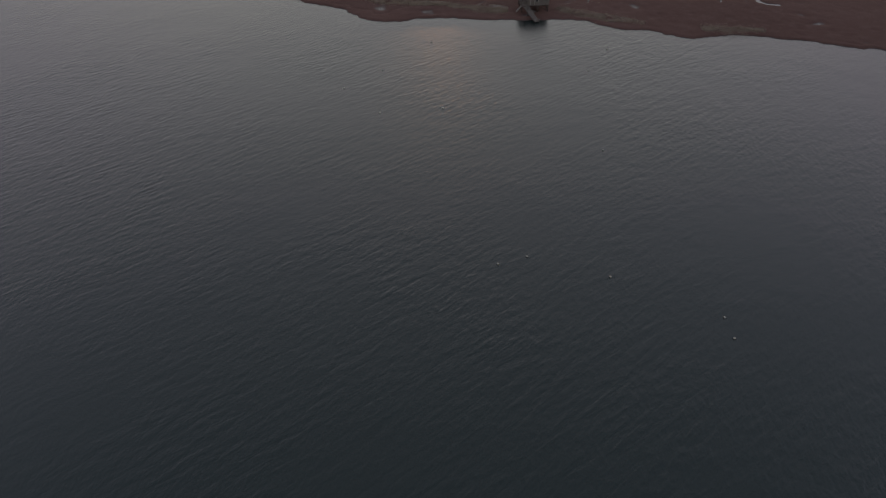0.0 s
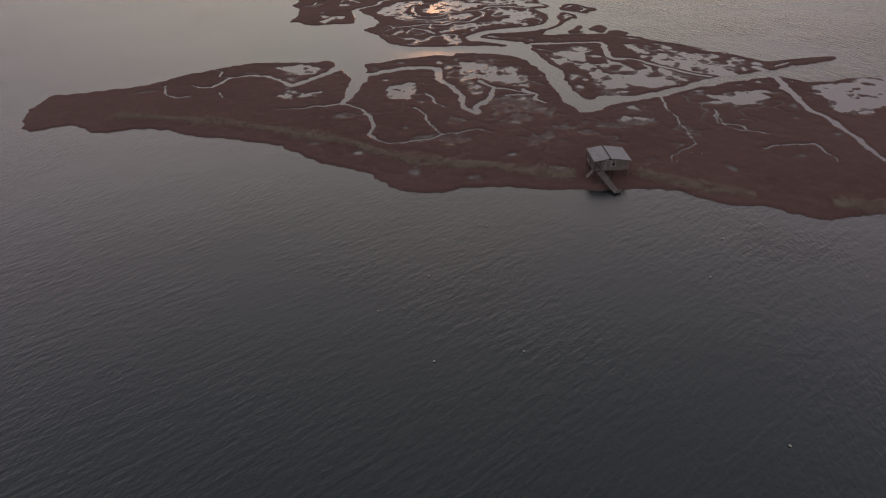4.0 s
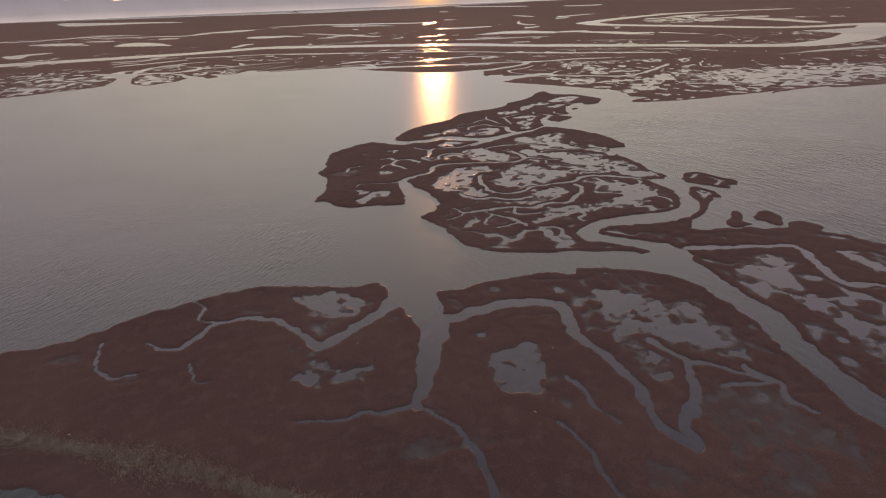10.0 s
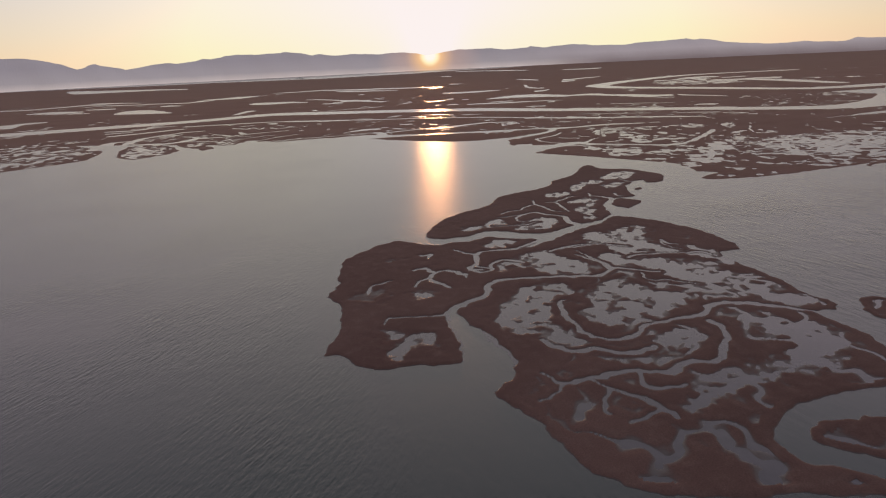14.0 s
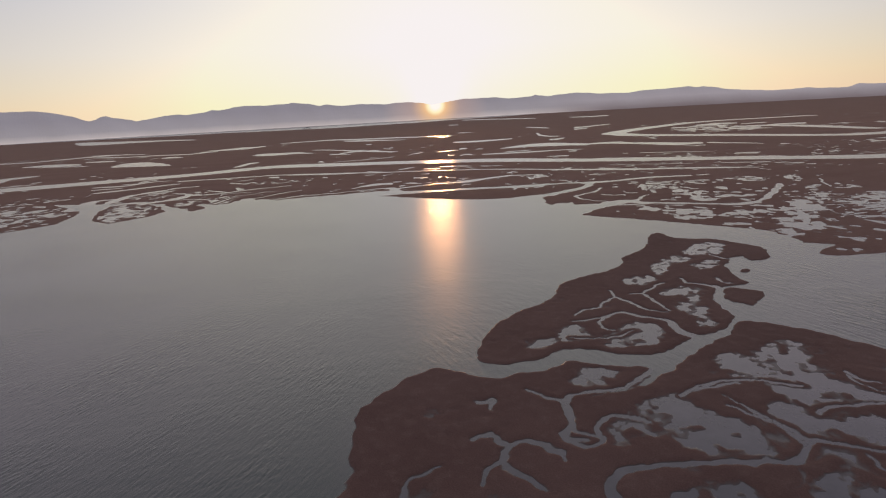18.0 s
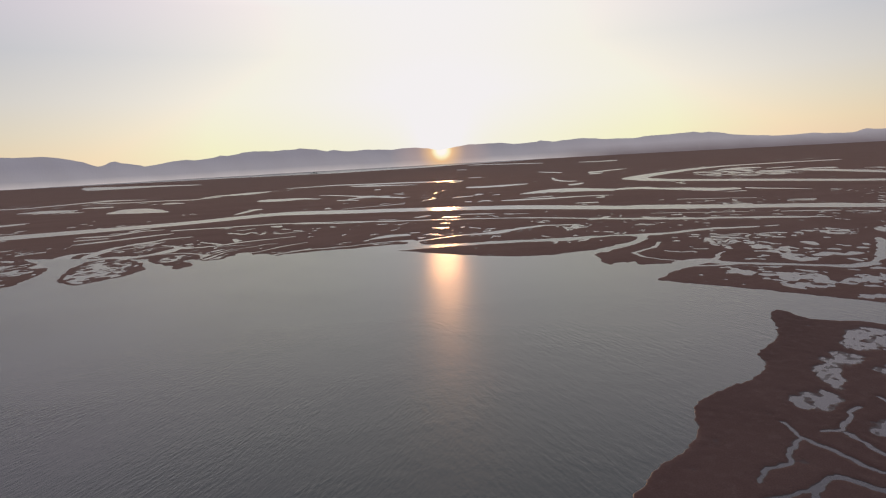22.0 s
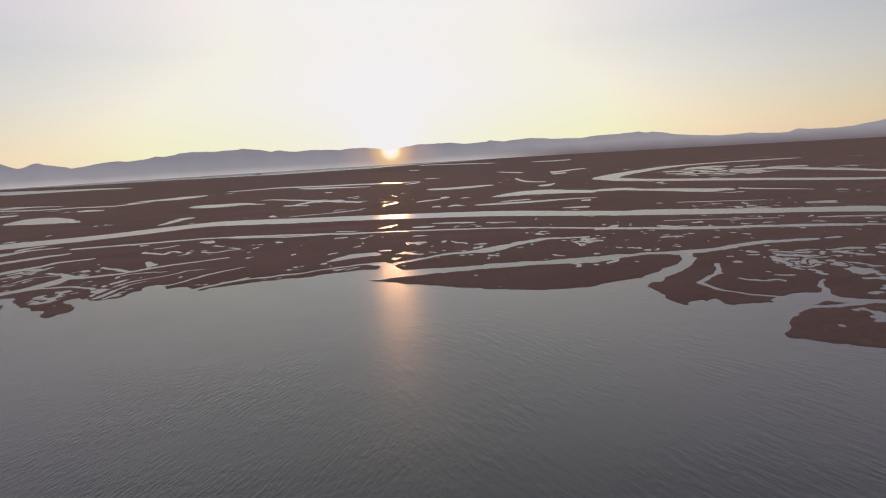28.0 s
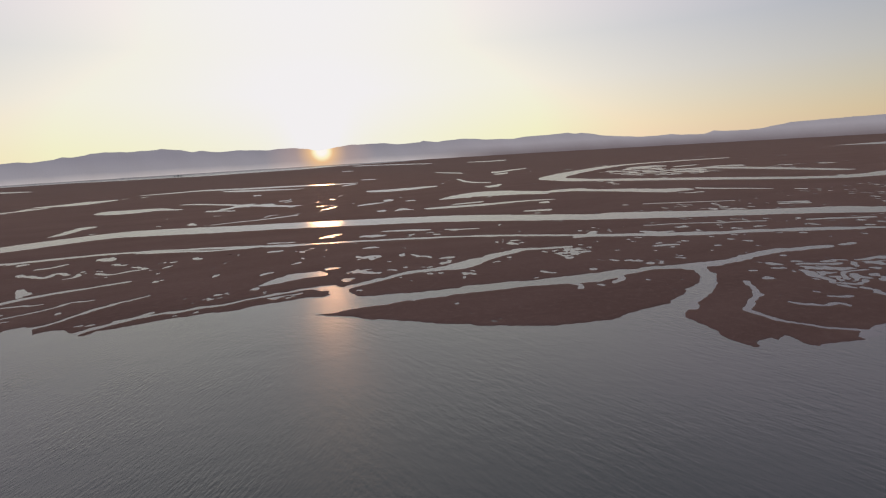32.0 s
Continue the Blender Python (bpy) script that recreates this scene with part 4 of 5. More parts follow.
lake((266, 835), (295, 836), (302, 804), (319, 785), (331, 756), (344, 747), (342, 734), (335, 727), (327, 727), (308, 728), (299, 759), (289, 785), (278, 809), (257, 819))
lake((352, 740), (357, 721), (365, 701), (368, 683), (365, 680), (360, 696), (349, 712), (345, 732))
lake((376, 671), (379, 665), (374, 661), (371, 667))
lake((206, 749), (214, 751), (212, 745), (210, 742), (206, 738), (202, 741))
lake((169, 706), (185, 703), (180, 694), (167, 701))
lake((333, 1196), (310, 1121), (301, 1062), (307, 1035), (302, 1025), (291, 1040), (297, 1089), (315, 1151))
lake((271, 971), (287, 977), (298, 986), (292, 972), (271, 944), (260, 946))
lake((156, 795), (181, 798), (177, 789), (153, 789))
lake((467, 1342), (481, 1339), (525, 1373), (570, 1395), (557, 1371), (501, 1328), (455, 1287), (437, 1281))
lake((428, 1252), (457, 1265), (438, 1229), (411, 1217))
lake((899, 2384), (958, 2330), (1032, 2345), (967, 2221), (894, 2201), (861, 2298))
lake((163, 1245), (189, 1280), (183, 1254), (158, 1220))
lake((61, 853), (77, 875), (74, 863), (60, 848))
lake((421, 1516), (428, 1401), (413, 1366), (410, 1487))
lake((239, 1430), (259, 1409), (253, 1386), (231, 1394))
lake((293, 622), (307, 614), (301, 609), (291, 620))
lake((626, 985), (652, 983), (671, 968), (640, 939), (632, 963), (608, 967))
lake((598, 1114), (649, 1122), (647, 1089), (630, 1070), (613, 1081), (577, 1086))
lake((634, 1052), (676, 1055), (659, 1037), (618, 1034))
lake((-40, 833), (-38, 839), (-35, 828), (-34, 819), (-37, 821), (-40, 824))
lake((-253, 1257), (-247, 1266), (-238, 1229), (-245, 1227))
lake((26, 1162), (34, 1160), (32, 1140), (25, 1143))
lake((378, 2261), (399, 2214), (384, 2145), (363, 2189))
lake((669, 3358), (722, 3279), (765, 3078), (830, 2675), (782, 2545), (708, 2877), (664, 3051), (621, 3151))
lake((31, 684), (37, 690), (43, 692), (43, 688), (36, 683), (30, 680))
lake((50, 674), (53, 671), (52, 667), (49, 669))
lake((55, 670), (59, 670), (58, 665), (53, 662))
lake((66, 682), (78, 677), (88, 670), (86, 666), (76, 672), (65, 679))
lake((94, 663), (108, 654), (106, 651), (93, 661))
lake((33, 615), (35, 611), (38, 611), (42, 610), (41, 607), (37, 607), (34, 608), (32, 612))
lake((52, 608), (52, 603), (51, 600), (49, 601))
lake((55, 603), (56, 597), (55, 595), (54, 599))
lake((57, 597), (59, 593), (58, 590), (56, 595))
lake((61, 587), (66, 587), (65, 584), (61, 585))
lake((43, 634), (47, 634), (46, 630), (42, 631))
lake((7, 614), (11, 617), (10, 614), (7, 612))
lake((2, 655), (6, 654), (5, 649), (1, 652))
lake((-8, 581), (-4, 586), (3, 593), (9, 593), (16, 590), (15, 582), (8, 583), (1, 580), (-5, 579), (-9, 579))
lake((-6, 599), (-4, 602), (-1, 601), (-2, 599), (-4, 599), (-6, 597))
lake((17, 596), (21, 596), (21, 593), (17, 594))
lake((-23, 611), (-20, 611), (-21, 608), (-23, 606))
lake((-31, 661), (-29, 662), (-28, 655), (-31, 656))
lake((-463, 1125), (-445, 1145), (-416, 1133), (-386, 1108), (-380, 1090), (-395, 1080), (-422, 1091), (-455, 1107))
lake((-384, 881), (-373, 886), (-368, 901), (-346, 906), (-339, 889), (-353, 870), (-341, 820), (-365, 842))
lake((-592, 1299), (-529, 1280), (-470, 1366), (-411, 1368), (-402, 1339), (-455, 1327), (-516, 1252), (-577, 1270))
lake((-393, 1158), (-354, 1147), (-344, 1116), (-386, 1138))
# bare mud, wet and flat: place and half extents
MUD = [(43.3, 148.4, 3, 2), (49.4, 148.3, 4.5, 1.6), (39, 145.9, 2, 1), (28.7, 145.7, 4, 2.2), (41.8, 141, 1.6, 2.6), (40.9, 138.6, 1.4, 1.4), (43.6, 132.1, 2, 1), (37.5, 150, 5, 1.5), (56.7, 141.8, 3, 2.5), (29.4, 161.1, 6, 5), (32.5, 158.3, 4, 4), (27, 164.4, 4, 3), (16.6, 158.1, 3, 1.2), (51.2, 164.2, 4, 2), (8.5, 151, 5, 1.5), (-52, 194.1, 2.5, 1), (-41.9, 187.3, 2.5, 0.8), (-11.1, 274.9, 4, 2.5), (-5.8, 294.4, 3, 1.5), (-17.7, 194.8, 2, 1.2), (-4.7, 166.8, 5, 1.4), (13.7, 148.7, 4, 1.2)]
REEDS = [[(-56, 179.9), (-42.1, 174.3), (-30.2, 168.5), (-20, 162.1), (-10.6, 155.7), (-5.4, 151.6), (-0.7, 146.1), (5.5, 141.8), (10.7, 139.1), (16.8, 137.2), (23.4, 132.8), (29.6, 130.2)],
         [(40.4, 129), (42.7, 126.2), (45.9, 122.9), (50.2, 120.4), (54, 117)],
         [(63.8, 111.9), (74.9, 108.4)]]


# ---- land and water ----
def segments(line, closed):
    a = line
    b = np.roll(line, -1, axis=0) if closed else line[1:]
    return (a if closed else line[:-1]), b


def inside_distance(x, y, poly):
    """Distance to a closed shore: positive on land."""
    best, odd = np.full(x.shape, 1e9), np.zeros(x.shape, bool)
    for (ax, ay), (bx, by) in zip(*segments(poly, True)):
        dx, dy = bx - ax, by - ay
        t = np.clip(((x - ax) * dx + (y - ay) * dy) / (dx * dx + dy * dy + 1e-9), 0, 1)
        best = np.minimum(best, (x - ax - t * dx) ** 2 + (y - ay - t * dy) ** 2)
        if dy:
            odd ^= ((ay > y) != (by > y)) & (x < ax + (y - ay) * dx / dy)
    return np.where(odd, 1.0, -1.0) * np.sqrt(best)


def bed_distance(x, y, line):
    """Distance to a creek's edge: negative in its water."""
    best = np.full(x.shape, 1e9)
    for (ax, ay, aw), (bx, by, bw) in zip(*segments(line, False)):
        dx, dy = bx - ax, by - ay
        t = np.clip(((x - ax) * dx + (y - ay) * dy) / (dx * dx + dy * dy + 1e-9), 0, 1)
        d = np.sqrt((x - ax - t * dx) ** 2 + (y - ay - t * dy) ** 2) - 0.5 * (aw + (bw - aw) * t)
        best = np.minimum(best, d)
    return best


def window(xs, ys, line, margin):
    (x0, y0), (x1, y1) = line[:, :2].min(0) - margin, line[:, :2].max(0) + margin
    i0, i1 = np.searchsorted(xs, (x0, x1))
    j0, j1 = np.searchsorted(ys, (y0, y1))
    return slice(j0, j1), slice(i0, i1)


def lie_of_land(xs, ys, owners, grain, speckle=None):
    """Signed distance to the water's edge over a grid, and which piece of land each point belongs to."""
    X, Y = np.meshgrid(xs, ys)
    wx = X + grain * (0.5 * fbm(X, Y, 4.0 * grain, 11) + 0.25 * fbm(X, Y, 1.3 * grain, 21, 2))
    wy = Y + grain * (0.5 * fbm(X, Y, 4.0 * grain, 31) + 0.25 * fbm(X, Y, 1.3 * grain, 41, 2))
    f, who = np.full(X.shape, -50.0), np.full(X.shape, -1)
    for k, (owner, line) in enumerate(LAND):
        if owner not in owners:
            continue
        w = window(xs, ys, line, 4 * grain)
        if wx[w].size == 0:
            continue
        d = inside_distance(wx[w], wy[w], line)
        who[w] = np.where(d > f[w], owners.index(owner), who[w])
        f[w] = np.maximum(f[w], d)
    shore_f, soft_f = f.copy(), np.full(X.shape, 50.0)
    bed = np.full(X.shape, 50.0)
    for line in CREEK:
        w = window(xs, ys, line, line[:, 2].max() + 6 * grain)
        if wx[w].size:
            bed[w] = np.minimum(bed[w], bed_distance(wx[w], wy[w], line))
    f = np.minimum(f, bed)
    for line in LAKE:
        w = window(xs, ys, line, 3 * grain)
        if wx[w].size:
            f[w] = np.minimum(f[w], -inside_distance(wx[w], wy[w], line))
    for ragged, line in POOL:
        w = window(xs, ys, line, 3 * ragged)
        if wx[w].size:
            x, y = X[w], Y[w]
            edge = inside_distance(wx[w], wy[w], line) + ragged * (1.2 * fbm(x, y, 3.4 * ragged, 51) + 0.5 * fbm(x, y, 1.1 * ragged, 55, 2) + 0.12)
            hummock = 1.0 * ragged * (fbm(x, y, 2.1 * ragged, 61, 3) + (0.32 if ragged < 1.2 else 0.0))
            soft_f[w] = np.minimum(soft_f[w], -np.minimum(edge, hummock))
    if speckle:
        soft_f = np.minimum(soft_f, np.where(shore_f > 1.5 * grain, speckle(X, Y, who), 50.0))
    # firm banks line the creeks, the pools lie behind them
    soft_f = np.maximum(soft_f, grain * (1.4 + 0.9 * fbm(X, Y, 9.0 * grain, 201, 2)) - np.maximum(bed, 0))
    return X, Y, f, soft_f, who, shore_f


def land_sheets(xs, ys, owners, grain, mat, speckle=None, rise=0.2, drop_below=-1.2, flat=0.9):
    X, Y, bank, soft_f, who, shore_f = lie_of_land(xs, ys, owners, grain, speckle)
    f = np.minimum(bank, soft_f)
    tuft = 0.14 * rise * fbm(X, Y, 1.6 * grain, 71, 3)
    steep = np.minimum(np.maximum(bank, 0) / (0.6 * grain), 1.0) ** 0.7
    gentle = np.minimum(np.maximum(soft_f, 0) / (flat * grain), 1.0)
    z = np.where(f > 0, (rise + tuft) * np.minimum(steep, gentle), np.maximum(0.4 * f / grain, -0.5))
    for mx, my, rx, ry in MUD:
        d = 1.0 - ((X - mx) / (1.3 * rx)) ** 2 - ((Y - my) / (1.3 * ry)) ** 2 + 0.9 * fbm(X, Y, 1.8, 231, 3)
        z = np.where(z > 0.06, np.maximum(z - 0.21 * np.clip(d, 0, 1), 0.05 + 0.02 * fbm(X, Y, 1.1, 241, 2)), z)
    cell = np.maximum.reduce([f[:-1, :-1], f[1:, :-1], f[:-1, 1:], f[1:, 1:]]) > drop_below * grain
    cw = np.maximum.reduce([who[:-1, :-1], who[1:, :-1], who[:-1, 1:], who[1:, 1:]])
    for k, owner in enumerate(owners):
        grid_mesh(owner, X, Y, z, cell & (cw == k), mat, TAGS[owner], "marsh")
    # sheltered water of creeks and pools lies calm
    low = np.minimum.reduce([f[:-1, :-1], f[1:, :-1], f[:-1, 1:], f[1:, 1:]]) < 0.7 * grain
    back = np.maximum.reduce([shore_f[:-1, :-1], shore_f[1:, :-1], shore_f[:-1, 1:], shore_f[1:, 1:]]) > 0.4 * grain
    grid_mesh("creek_water", X, Y, np.full(X.shape, 0.006), low & back & cell_near(f), CALM, "calm shallow water of tidal creeks and pools", "water")


def cell_near(f):
    return np.minimum.reduce([f[:-1, :-1], f[1:, :-1], f[:-1, 1:], f[1:, 1:]]) > -40.0


def grid_mesh(name, X, Y, z, cells, mat, label, category):
    """The chosen cells of a grid as one sheet."""
    j, i = np.nonzero(cells)
    if len(i) == 0:
        return
    nx = X.shape[1]
    base = j * nx + i
    quads = np.stack([base, base + 1, base + nx + 1, base + nx], 1)
    used, idx = np.unique(quads, return_inverse=True)
    co = np.stack([X.ravel()[used], Y.ravel()[used], z.ravel()[used]], 1)
    me = bpy.data.meshes.new(name)
    me.vertices.add(len(co))
    me.vertices.foreach_set("co", co.astype(np.float32).ravel())
    me.loops.add(idx.size)
    me.loops.foreach_set("vertex_index", idx.ravel().astype(np.int32))
    me.polygons.add(len(quads))
    me.polygons.foreach_set("loop_start", np.arange(0, 4 * len(quads), 4, dtype=np.int32))
    me.polygons.foreach_set("use_smooth", np.ones(len(quads), bool))
    me.update(calc_edges=True)
    me.materials.append(mat)
    tagged(new(name, me), label, category, kind="structure")


def sheet(name, x0, x1, y0, y1, z, mat, label, category):
    me = bpy.data.meshes.new(name)
    me.from_pydata([(x0, y0, z), (x1, y0, z), (x1, y1, z), (x0, y1, z)], [], [(0, 1, 2, 3)])
    me.materials.append(mat)
    return tagged(new(name, me), label, category, kind="structure")


sheet("water", -4900, 4900, -900, 4700, 0.0, WATER, "dark rippled lagoon water reflecting the evening sky", "water")
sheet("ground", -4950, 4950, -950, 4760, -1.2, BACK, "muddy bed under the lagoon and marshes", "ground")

NEAR = ["south_marsh", "east_marsh", "islet", "west_lobe", "north_lobe", "north_marsh"]
TAGS = {
    "south_marsh": "reddish-brown salt marsh cut by winding tidal creeks",
    "east_marsh": "brown salt marsh with shallow pools beside a tidal channel",
    "islet": "small bare marsh islet in open water",
    "upper_islet": "small bare marsh islet beside a marsh tongue",
    "west_lobe": "dark brown marsh headland with a ragged shore",
    "north_lobe": "brown marsh tongue cut by narrow creeks",
    "north_marsh": "brown marsh island with ringed creeks and mottled pools",
    "spit": "long low dark marsh spit along the lagoon shore",
    "west_islet": "low marsh islet speckled with pools",
    "far_marsh": "wide flat brown marsh speckled with small pools",
    "cape_marsh": "brown marsh cape full of maze-like pools",
    "distant_plain": "distant dark marsh plain reaching the hills",
}


def near_veins(X, Y, who):
    """Thin creeks and small pools in the wetter marshes."""
    wet = ((Y > 160) & (X > 44) & (Y < 240)) | ((Y > 200) & (X > 2) & ~((Y < 209) & (X < 42)))
    wet &= (who >= 0) & (Y < 306) & ~((Y > 240) & (X < 34) & (Y > 262 + 0.9 * (X - 1)))
    some = fbm(X, Y, 34.0, 141, 2)
    vein = 4.6 * np.abs(fbm(X, Y, 8.5, 151, 3)) - 0.42 + np.where(wet, 0.0, 0.6) + 4.0 * np.maximum(-0.1 - some, 0) + np.where(wet, 0.0, 1.6 * np.maximum(0.9 - some, 0))
    spot = 1.6 * (np.where(wet, 0.98, 1.36) - fbm(X, Y, 3.4, 161, 2) - 0.35 * some)
    return np.minimum(vein, spot)


land_sheets(np.arange(-85, 205, 0.36), np.arange(64, 252, 0.36), NEAR[:3], 1.0, MARSH, near_veins, flat=1.5)
land_sheets(np.arange(-30, 110, 0.4), np.arange(200, 395, 0.4), NEAR[3:] + ["upper_islet"], 1.0, MARSH, near_veins, flat=1.5)


def far_speckle(X, Y, who):
    """Pools of the back marsh: scattered dots, and mazes of water in the wettest parts."""
    west = np.exp(-((X + 185) / 95) ** 4 - ((Y - 555) / 55) ** 4)
    cape = np.exp(-((X - 228) / 122) ** 4 - ((Y - 375) / 48) ** 4)
    inner = np.exp(-((X - 175) / 50) ** 4 - ((Y - 480) / 40) ** 4)
    patch = fbm(X, Y, 45.0, 91, 2)
    n = fbm(X * 0.62, Y * 0.5, 2.7, 81, 3)
    dots = 1.9 * (0.94 - 0.4 * west - 0.35 * cape - 0.1 * inner - 0.42 * patch - n)
    maze = 4.4 * np.abs(fbm(X * 0.6, Y, 5.0, 181, 3)) - 1.2 + 4.0 * (1.0 - np.maximum(cape, 0.9 * west)) + 1.2 * np.maximum(0, -fbm(X, Y, 25.0, 191, 2))
    sodden = np.exp(-((X - 240) / 90) ** 4 - ((Y - 395) / 40) ** 4)
    rings = 3.4 * np.abs(fbm(X * 0.55, Y, 4.2, 211, 3)) - 1.3 + 4.0 * (1.0 - sodden)
    return np.minimum(np.minimum(dots, maze), rings)


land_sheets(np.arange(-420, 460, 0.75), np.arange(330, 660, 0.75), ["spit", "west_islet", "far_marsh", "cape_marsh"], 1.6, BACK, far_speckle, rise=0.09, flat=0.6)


def plain_speckle(X, Y, who):
    n = fbm(X * 0.5, Y * 0.4, 6.5, 101, 3) + 0.5 * fbm(X * 0.5, Y, 90.0, 111, 2)
    return 5.0 * (1.22 - n)


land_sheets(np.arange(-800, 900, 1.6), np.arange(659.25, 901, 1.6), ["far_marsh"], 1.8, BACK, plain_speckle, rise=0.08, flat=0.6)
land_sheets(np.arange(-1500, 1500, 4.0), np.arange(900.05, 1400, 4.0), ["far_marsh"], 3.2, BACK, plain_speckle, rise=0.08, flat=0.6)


# far plain, with the sea beyond it
def distant_plain():
    xs, ys = np.arange(-4900, 4901, 20.0), np.arange(1394, 4700, 20.0)
    X, Y = np.meshgrid(xs, ys)
    edge = np.interp(X, [-4900, -2600, -1535, -892, -661, -330, -59, 219, 400, 563, 1050, 1500, 2200, 4900], [4300, 4300, 3874, 3560, 3600, 3300, 3120, 3260, 3300, 3550, 3850, 4400, 4700, 4700])
    n = fbm(X * 0.35, Y * 0.6, 120.0, 121, 3)
    f = np.minimum(edge + 60 * n - Y, 160.0 * (1.5 - fbm(X * 0.5, Y * 0.22, 60.0, 125, 3)))
    for line in LAKE:
        w = window(xs, ys, line, 40)
        if X[w].size:
            f[w] = np.minimum(f[w], -inside_distance(X[w], Y[w], line))
    z = np.clip(0.01 * f, -0.4, 0.078)
    nx = len(xs)
    j, i = np.nonzero(np.ones((len(ys) - 1, nx - 1), bool))
    b = j * nx + i
    me = bpy.data.meshes.new("distant_plain")
    me.from_pydata(np.stack([X, Y, z], -1).reshape(-1, 3).tolist(), [], np.stack([b, b + 1, b + nx + 1, b + nx], 1).tolist())
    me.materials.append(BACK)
    tagged(new("distant_plain", me), TAGS["distant_plain"], "plain", kind="structure")


distant_plain()


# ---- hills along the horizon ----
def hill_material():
    m, n, l, p = material("hills_painted_haze")
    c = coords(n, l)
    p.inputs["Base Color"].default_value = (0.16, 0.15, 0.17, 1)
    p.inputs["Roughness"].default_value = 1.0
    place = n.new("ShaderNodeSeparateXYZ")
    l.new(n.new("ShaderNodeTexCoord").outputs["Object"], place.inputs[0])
    # the sun's glow is painted into the emission, white inside, orange outwards
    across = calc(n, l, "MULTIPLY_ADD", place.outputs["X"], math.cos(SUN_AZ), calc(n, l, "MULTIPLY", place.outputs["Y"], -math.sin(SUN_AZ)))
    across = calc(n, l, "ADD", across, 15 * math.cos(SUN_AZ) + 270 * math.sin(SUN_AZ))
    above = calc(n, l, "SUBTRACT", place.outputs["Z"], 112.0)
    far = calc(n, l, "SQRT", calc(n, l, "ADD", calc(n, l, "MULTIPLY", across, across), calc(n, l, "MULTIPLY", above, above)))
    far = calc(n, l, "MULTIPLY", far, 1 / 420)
    painted_haze = n.new("ShaderNodeMix")
    painted_haze.data_type = "RGBA"
    l.new(ramp(n, l, far, [(0.14, (1, 1, 1)), (0.26, (0.7, 0.7, 0.7)), (0.45, (0.3, 0.3, 0.3)), (1.0, (0, 0, 0))]), painted_haze.inputs[0])
    l.new(ramp(n, l, far, [(0.08, (1.1, 1.05, 0.95)), (0.15, (1.1, 0.98, 0.55)), (0.21, (1.05, 0.62, 0.24)), (0.5, (0.72, 0.42, 0.28))]), painted_haze.inputs[7])
    # hazy distance is painted into the emission too, graded by height
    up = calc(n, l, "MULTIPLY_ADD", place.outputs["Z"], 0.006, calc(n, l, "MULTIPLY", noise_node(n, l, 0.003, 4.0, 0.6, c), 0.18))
    # the palest foot imitates a bright strip of sea
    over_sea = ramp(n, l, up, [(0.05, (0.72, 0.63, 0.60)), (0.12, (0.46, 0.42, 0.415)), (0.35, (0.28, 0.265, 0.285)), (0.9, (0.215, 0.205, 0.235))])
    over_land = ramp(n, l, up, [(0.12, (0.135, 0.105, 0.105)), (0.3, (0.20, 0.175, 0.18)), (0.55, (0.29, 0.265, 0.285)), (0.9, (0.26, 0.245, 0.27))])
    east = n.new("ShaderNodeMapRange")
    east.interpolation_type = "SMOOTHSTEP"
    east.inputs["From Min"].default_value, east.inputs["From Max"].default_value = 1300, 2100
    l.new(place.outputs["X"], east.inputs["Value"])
    l.new(mix(n, l, east.outputs[0], over_sea, over_land), painted_haze.inputs[6])
    l.new(painted_haze.outputs[2], p.inputs["Emission Color"])
    # the hills are no lamp; this carries the painted glow
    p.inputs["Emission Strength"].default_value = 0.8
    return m


